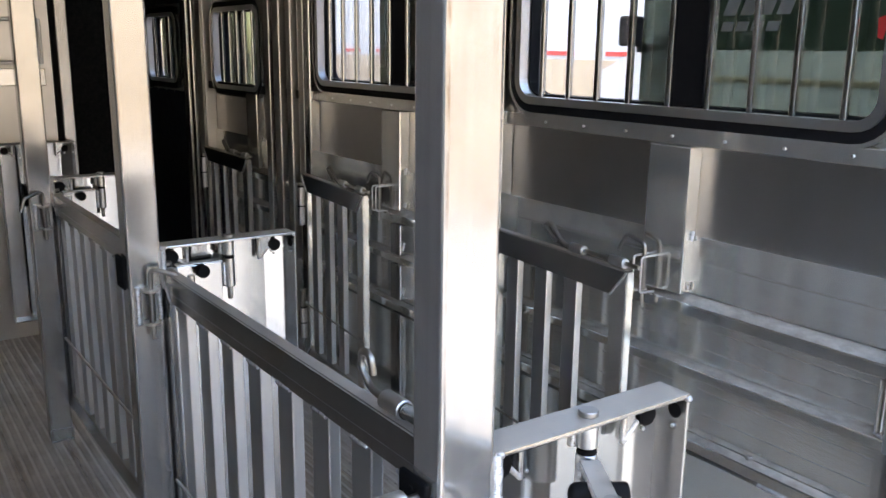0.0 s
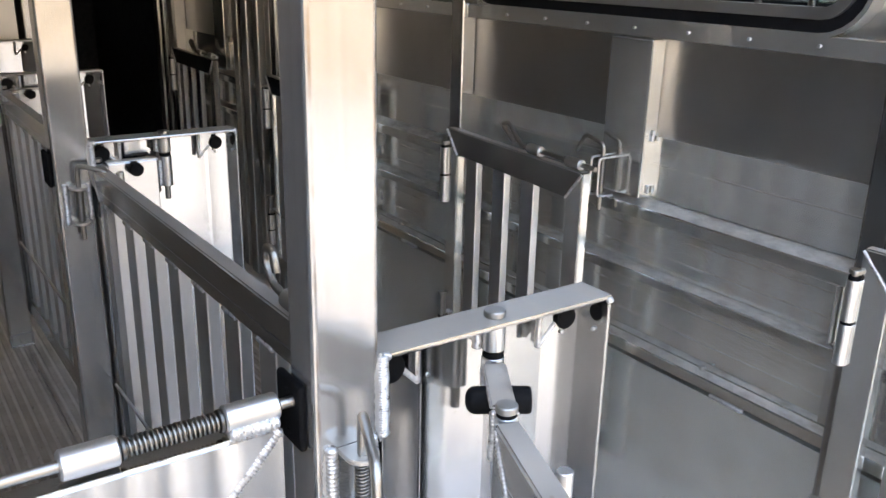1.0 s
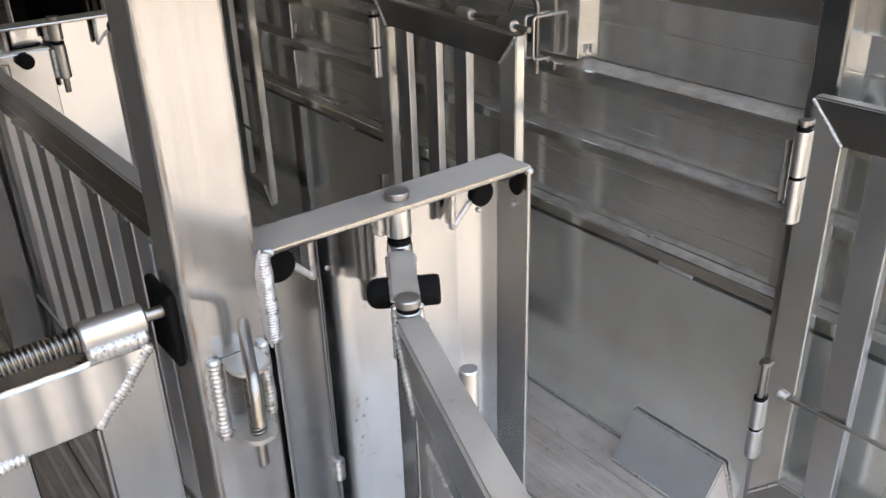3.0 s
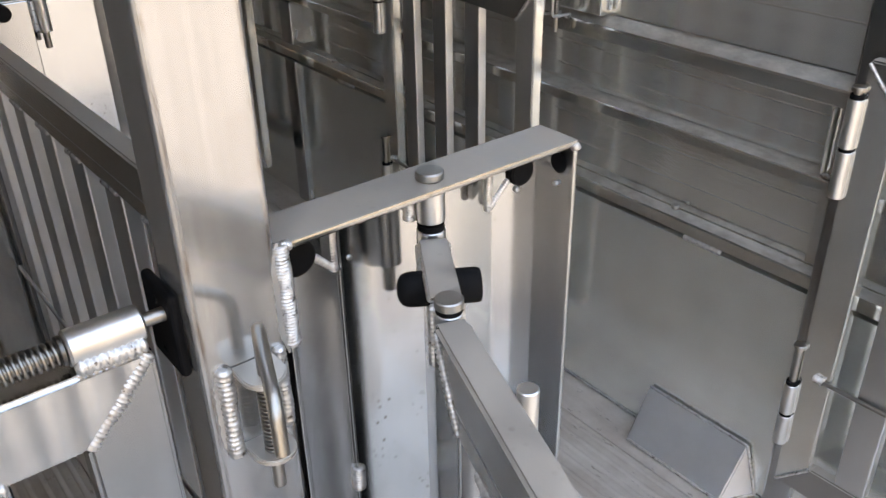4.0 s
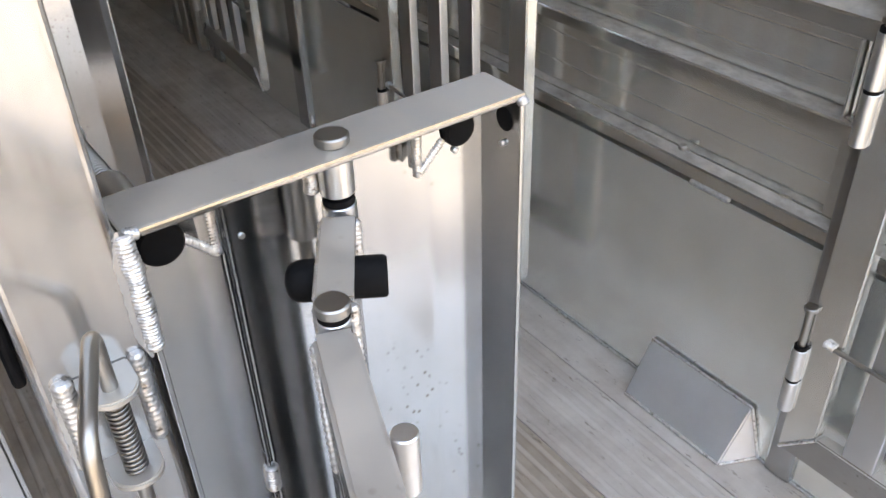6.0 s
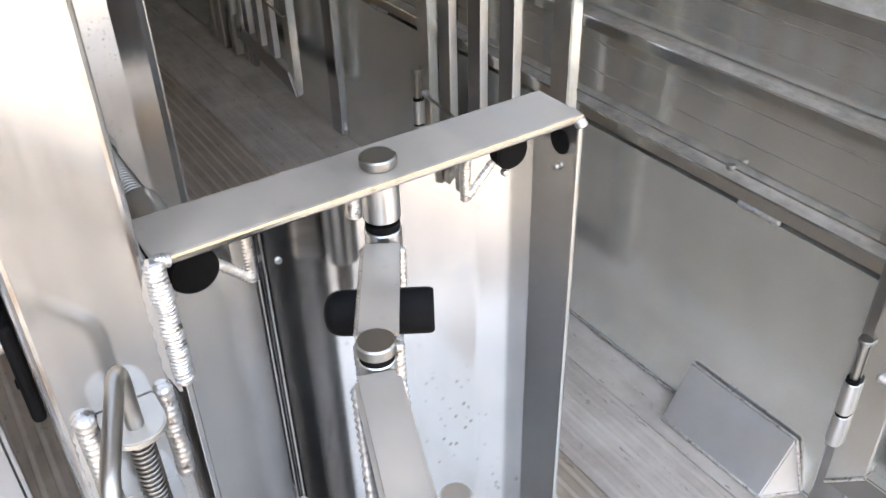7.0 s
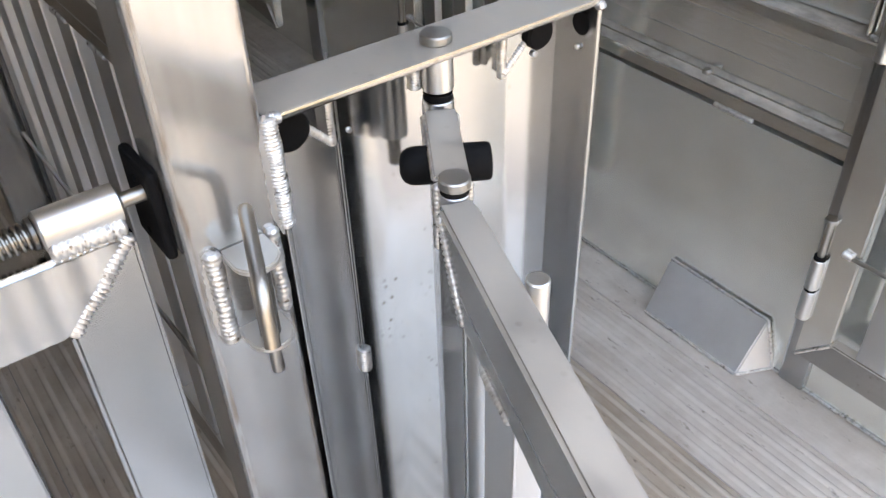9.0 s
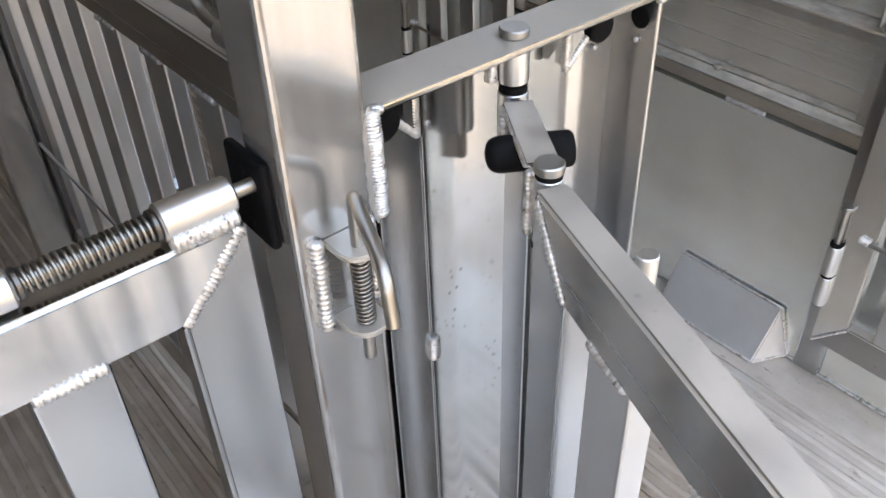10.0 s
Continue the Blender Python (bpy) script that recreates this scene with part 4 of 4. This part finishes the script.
def wall_gate(hinge, tip, label):
    """A short slatted gate folded back along the side wall; hinge and tip in plan."""
    root = thing("wall_gate", label, "gate", "folding gates on the side wall")
    h, e = Vector((*hinge, 0)), Vector((*tip, 0))
    d = (e - h).normalized()
    L = (e - h).length
    n = Vector((-d.y, d.x, 0))
    if n.x > 0:
        n = -n
    turn = Matrix(((d.x, n.x, 0, h.x), (d.y, n.y, 0, h.y), (0, 0, 1, 0), (0, 0, 0, 1)))
    def sub(name, bm, mat, parent=root, lab=""):
        bm.transform(turn)
        return part(name, bm, mat, parent, lab)
    t, r, lo = 0.975, 0.072, 0.14
    a0, a1 = -0.012, 0.014
    bm = prism(bmesh.new(), [(0.0, t), (L, t), (L - 0.06, t - r), (0.062, t - r)], "y", a0, a1)
    bmesh.ops.bevel(bm, geom=list(bm.edges), offset=0.003, segments=2, affect="EDGES")
    rail = sub("top_rail", bm, TUBE)
    for u0, u1, flip in ((0.0, 0.062, False), (L - 0.06, L, True)):
        out = [(u0, t - 0.001), (u1, t - r), (u1, lo + 0.066), (u0, lo)] if not flip else [(u1, t - 0.001), (u0, t - r), (u0, lo + 0.066), (u1, lo)]
        bm = prism(bmesh.new(), out, "y", a0 + 0.0005, a1 - 0.0005)
        bmesh.ops.bevel(bm, geom=list(bm.edges), offset=0.003, segments=2, affect="EDGES")
        sub("stile", bm, RAIL)
    bm = prism(bmesh.new(), [(0.0, lo), (L, lo), (L - 0.06, lo + 0.066), (0.062, lo + 0.066)], "y", a0, a1)
    bmesh.ops.bevel(bm, geom=list(bm.edges), offset=0.003, segments=2, affect="EDGES")
    sub("bottom_rail", bm, TUBE)
    for u in (0.165, 0.305, 0.438):
        sub("slat", box(bmesh.new(), (u - 0.056, a0 + 0.002, lo + 0.066), (u, a1 - 0.002, t - r + 0.001), 0.003), GATE_SLAT)
    for s in (0.002, L - 0.002):
        q = 0.062 if s < 0.1 else L - 0.06
        sub("mitre_weld", bead(bmesh.new(), (s, a1 + 0.001, t - 0.004), (q, a1 + 0.001, t - r), 0.003, 0.004, 3), WELD, rail)
        sub("mitre_weld", bead(bmesh.new(), (s, a1 + 0.001, lo + 0.002), (q, a1 + 0.001, lo + 0.066), 0.003, 0.004, 4), WELD, rail)
    sub("tie_rod", sweep(bmesh.new(), [(0.04, a1 + 0.004, 0.405), (L - 0.03, a1 + 0.004, 0.405)], 0.004, 10), STAINLESS)
    sub("rod_weld", bead(bmesh.new(), (0.03, a1 + 0.003, 0.407), (0.05, a1 + 0.003, 0.405), 0.007, 0.006, 6), WELD)
    # hinge barrels
    for z0, z1 in ((0.75, 0.915), (0.235, 0.372)):
        zm = (z0 + z1) / 2
        hb = sub("hinge_barrel", cyl(bmesh.new(), (-0.004, 0.018, z0), (-0.004, 0.018, zm - 0.003), 0.0125, 22, 0.001), BRIGHT)
        sub("hinge_barrel", cyl(bmesh.new(), (-0.004, 0.018, zm + 0.003), (-0.004, 0.018, z1), 0.0125, 22, 0.001), BRIGHT)
        sub("hinge_washer", cyl(bmesh.new(), (-0.004, 0.018, zm - 0.003), (-0.004, 0.018, zm + 0.003), 0.011, 18), RUBBER, hb)
        sub("hinge_washer", cyl(bmesh.new(), (-0.004, 0.018, z1), (-0.004, 0.018, z1 + 0.007), 0.011, 18), RUBBER, hb)
        sub("hinge_leaf", box(bmesh.new(), (-0.034, -0.038, z0 + 0.012), (-0.010, -0.034, z1 - 0.014), 0.001), SLAT, hb)
        tall = 0.012 if z0 > 0.5 else 0.080
        sub("hinge_pin", cyl(bmesh.new(), (-0.004, 0.018, z1), (-0.004, 0.018, z1 + tall), 0.0062, 16), STAINLESS, hb)
        sub("pin_head", cyl(bmesh.new(), (-0.004, 0.018, z1 + tall), (-0.004, 0.018, z1 + tall + 0.008), 0.0115, 20, 0.001), STAINLESS, hb)
    # slide bolt on the top rail
    z = t + 0.014
    for u in (L - 0.04, L - 0.20):
        sub("bolt_sleeve", cyl(bmesh.new(), (u - 0.035, 0.002, z), (u + 0.02, 0.002, z), 0.013, 20, 0.002), BRIGHT)
    pts = rounded([(L + 0.03, 0.002, z), (L - 0.27, 0.002, z), (L - 0.33, 0.004, z + 0.05), (L - 0.355, 0.006, z + 0.04), (L - 0.30, 0.006, z + 0.004)], 0.02)
    sub("slide_bolt", sweep(bmesh.new(), pts, 0.006, 12), STAINLESS)
    return root


def wall_latch(y):
    """A rod keeper on the wall with a hooked drop pin."""
    root = thing("wall_latch", "bent steel rod keeper with a hooked drop pin", "latch", "latches on the side wall")
    bm = bmesh.new()
    for yy in (y - 0.013, y + 0.013):
        sweep(bm, rounded([(WX - 0.004, yy, 1.0), (WX - 0.056, yy, 1.0), (WX - 0.056, yy, 0.908), (WX - 0.004, yy, 0.905)], 0.010), 0.0032, 10)
    for z in (0.905, 1.0):
        sweep(bm, [(WX - 0.032, y - 0.013, z), (WX - 0.032, y + 0.013, z)], 0.0036, 8)
    part("keeper", bm, BRIGHT, root)
    pts = rounded([(WX - 0.032, y, 0.87), (WX - 0.032, y, 1.03), (WX - 0.036, y + 0.06, 1.045), (WX - 0.038, y + 0.085, 1.0)], 0.014)
    part("drop_pin", sweep(bmesh.new(), pts, 0.005, 12), STAINLESS, root)
    part("pin_spring", helix(bmesh.new(), (WX - 0.032, y, 0.912), (WX - 0.032, y, 0.992), 0.0072, 0.0013, 14), SPRING, root)
    return root


def cross_gate():
    """The slatted gate across the aisle, shut against the nearest post."""
    root = thing("cross_gate", "slatted aluminium gate across the aisle with a spring bolt, shut", "gate")
    y0, y1, t, r = 0.762, 0.794, 0.965, 0.072
    x1, x0 = 0.488, LEFT + 0.03
    bm = prism(bmesh.new(), [(x0, t), (x1, t), (x1 - 0.067, t - r), (x0 + 0.067, t - r)], "y", y0, y1)
    bmesh.ops.bevel(bm, geom=list(bm.edges), offset=0.004, segments=3, affect="EDGES")
    rail = part("top_rail", bm, CROSS, root)
    for a, b in ((x1, x1 - 0.067), (x0, x0 + 0.067)):
        bm = prism(bmesh.new(), [(a, t - 0.001), (b, t - r), (b, 0.20), (a, 0.13)], "y", y0 + 0.0005, y1 - 0.0005)
        bmesh.ops.bevel(bm, geom=list(bm.edges), offset=0.004, segments=3, affect="EDGES")
        part("stile", bm, SLAT, root)
    bm = prism(bmesh.new(), [(x0, 0.13), (x1, 0.13), (x1 - 0.067, 0.20), (x0 + 0.067, 0.20)], "y", y0, y1)
    bmesh.ops.bevel(bm, geom=list(bm.edges), offset=0.004, segments=3, affect="EDGES")
    part("bottom_rail", bm, TUBE, root)
    x, i = 0.362, 0
    while x > x0 + 0.13:
        s = part("slat", B((x - 0.062, y0 + 0.003, 0.20), (x, y1 - 0.003, t - r + 0.001), 0.004, 3), SLAT, root)
        part("slat_weld", bead(bmesh.new(), (x - 0.06, y0 + 0.001, t - r + 0.001), (x - 0.003, y0 + 0.001, t - r + 0.001), 0.0060, 0.009, 40 + i), WELD, s)
        x -= 0.122
        i += 1
    part("mitre_weld", bead(bmesh.new(), (x1 - 0.003, y0 + 0.0056, t - 0.004), (x1 - 0.066, y0 + 0.0056, t - r), 0.0078, 0.0080, 50), WELD, rail)
    spring_bolt(root, (0.517, 0.778, 0.983), (0.0, 0.778, 0.983), handle=False)
    return root


def wedge_box():
    root = thing("wedge_cover", "small sloped sheet-metal box welded at floor and wall", "cover")
    # sloped face with slanting ends, its back against the kick sheet
    near = [(1.582, 0.867, 0.0), (1.653, 0.864, 0.115), (1.659, 0.832, 0.0)]
    far = [(1.582, 1.119, 0.0), (1.653, 1.122, 0.115), (1.659, 1.154, 0.0)]
    bm = bmesh.new()
    n = [bm.verts.new(p) for p in near]
    f = [bm.verts.new(p) for p in far]
    for q in ((n[0], n[1], f[1], f[0]), (n[0], n[2], n[1]), (f[0], f[1], f[2]), (n[1], n[2], f[2], f[1]), (n[0], f[0], f[2], n[2])):
        bm.faces.new(q)
    bmesh.ops.recalc_face_normals(bm, faces=bm.faces)
    bmesh.ops.bevel(bm, geom=list(bm.edges), offset=0.0025, segments=2, affect="EDGES")
    part("shell", bm, WEDGE, root)
    lift = Vector((0, 0, 0.002))
    for k, (a, b) in enumerate(((near[0], far[0]), (near[1], far[1]), (near[0], near[2]), (near[2], near[1]))):
        part("seam_weld", bead(bmesh.new(), Vector(a) + lift, Vector(b) + lift, 0.0036, 0.006, 60 + k), WELD, root)
    return root


# ---------------------------------------------------------------- assembly
ground()
build_wall()
BARS = [0.991, 1.108, 1.215, 1.333, 1.452, 1.585, 1.70, 1.81, 1.923]
build_window(WINDOWS[1], BARS, (1.37, 1.49))
build_window(WINDOWS[2], [b + PITCH for b in BARS], (1.37 + PITCH, 1.49 + PITCH))
build_window(WINDOWS[3], [4.05, 4.15, 4.25, 4.35, 4.45], (4.30, 4.36))
build_window(WINDOWS[4], [5.33, 5.62], (5.44, 5.50))
build_window(WINDOWS[0], [b - PITCH for b in BARS[3:]], (1.37 - PITCH, 1.49 - PITCH))
other_walls()
for k in range(3):
    stall_post(Y[k], ((-0.35, -0.94), (0.62, -0.45), (-0.75, -0.3))[k])
    divider_panel(Y[k])
for k in (1, 2):
    aisle_gate((0.777, Y[k] + 0.007), (0.615, Y[k] + 0.004), (0.014, -1), PITCH - 0.06, "slatted aluminium gate along the aisle, latched shut")
aisle_gate((0.777, Y[0] + 0.007), (0.700, 0.649), (-0.36, -1), PITCH - 0.10, "slatted aluminium gate swung partly open on its link arm", True)
wall_gate((1.605, Y[0]), (1.61, Y[0] - 0.62), "short slatted gate folded flat against the side wall")
for k in (1, 2):
    wall_gate((1.605, Y[k] - 0.03), (1.554, Y[k] - 0.66), "short slatted gate folded back and latched by the wall")
wall_gate((1.605, 4.60), (1.59, 3.95), "short slatted gate folded back beside the small window")
for k in (0, 1):
    wall_latch(1.455 + PITCH * k)
cross_gate()
wedge_box()
divider_panel(4.70)


def wall_rack():
    root = thing("wall_rack", "bent aluminium tube rack on the bulkhead with a plate below", "rack")
    y = FRONT - 0.002
    for z in (1.62, 1.415):
        pts = rounded([(0.10, y, z), (0.10, y - 0.09, z), (0.84, y - 0.09, z), (0.84, y, z)], 0.03)
        part("rack_tube", sweep(bmesh.new(), pts, 0.009, 12), BRIGHT, root)
    for x in (0.25, 0.55, 0.838):
        part("rack_upright", sweep(bmesh.new(), [(x, y - 0.09, 1.41), (x, y - 0.09, 1.625)], 0.008, 12), BRIGHT, root)
    part("rack_plate", B((0.10, y - 0.03, 1.30), (0.86, y, 1.385), 0.004), SLAT, root)


wall_rack()

# ---------------------------------------------------------------- outside
def yard():
    t = thing("parked_trailer", "long white box trailer with red and white tape", "trailer")
    part("body", B((7.0, -6, 0.75), (9.5, 14.0, 3.9), 0.03), WHITE, t)
    for i in range(19):
        part("tape", B((6.99, -5.5 + i, 1.455), (6.999, -5.0 + i, 1.505)), RED, t, "red reflective tape")
    for y in (-4, -2.8, 11, 12.2):
        w = part("wheel", cyl(bmesh.new(), (7.2, y, 0.07), (7.5, y, 0.07), 0.52, 28, 0.05), RUBBER, t)
        part("rim", cyl(bmesh.new(), (7.19, y, 0.07), (7.3, y, 0.07), 0.28, 24, 0.03), BRIGHT, w)
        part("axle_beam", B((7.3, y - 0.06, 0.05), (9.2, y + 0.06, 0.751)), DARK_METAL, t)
    v = thing("parked_van", "pale van with dark windows parked outside", "van")
    side = [(-0.5, -0.10), (4.6, -0.10), (4.72, 0.5), (4.65, 1.36), (4.30, 1.52), (-0.5, 1.52)]
    part("body", prism(bmesh.new(), side, "x", 4.6, 6.0), WHITE, v)
    part("moulding", B((4.585, -0.4, 1.33), (4.601, 4.2, 1.36), 0.004), CREAM, v)
    part("cab", prism(bmesh.new(), [(-0.5, 1.52), (4.2, 1.52), (3.5, 2.35), (-0.5, 2.4)], "x", 4.68, 5.92), GREEN, v, "dark green glass")
    part("mirror", B((4.40, 4.20, 1.54), (4.55, 4.30, 1.74), 0.02), NYLON, v)
    part("mirror_arm", B((4.54, 4.22, 1.50), (4.70, 4.26, 1.56), 0.01), NYLON, v)
    for y in (0.3, 3.8):
        w = part("wheel", cyl(bmesh.new(), (4.62, y, -0.08), (4.85, y, -0.08), 0.37, 28, 0.04), RUBBER, v)
        part("rim", cyl(bmesh.new(), (4.61, y, -0.08), (4.7, y, -0.08), 0.2, 24, 0.02), BRIGHT, w)
    structure("yard_wall", B((6.2, -14, -0.45), (6.4, 16, 1.42)), TAN, "tan masonry yard wall", "wall")
    # Unseen wall, added to cover low sky and warm the reflections.
    structure("backdrop", B((-25, -13.4, -0.45), (25, -13, 6.5)), CREAM, "unseen cream wall far behind, there to tint reflections", "backdrop")


yard()
build_floor()
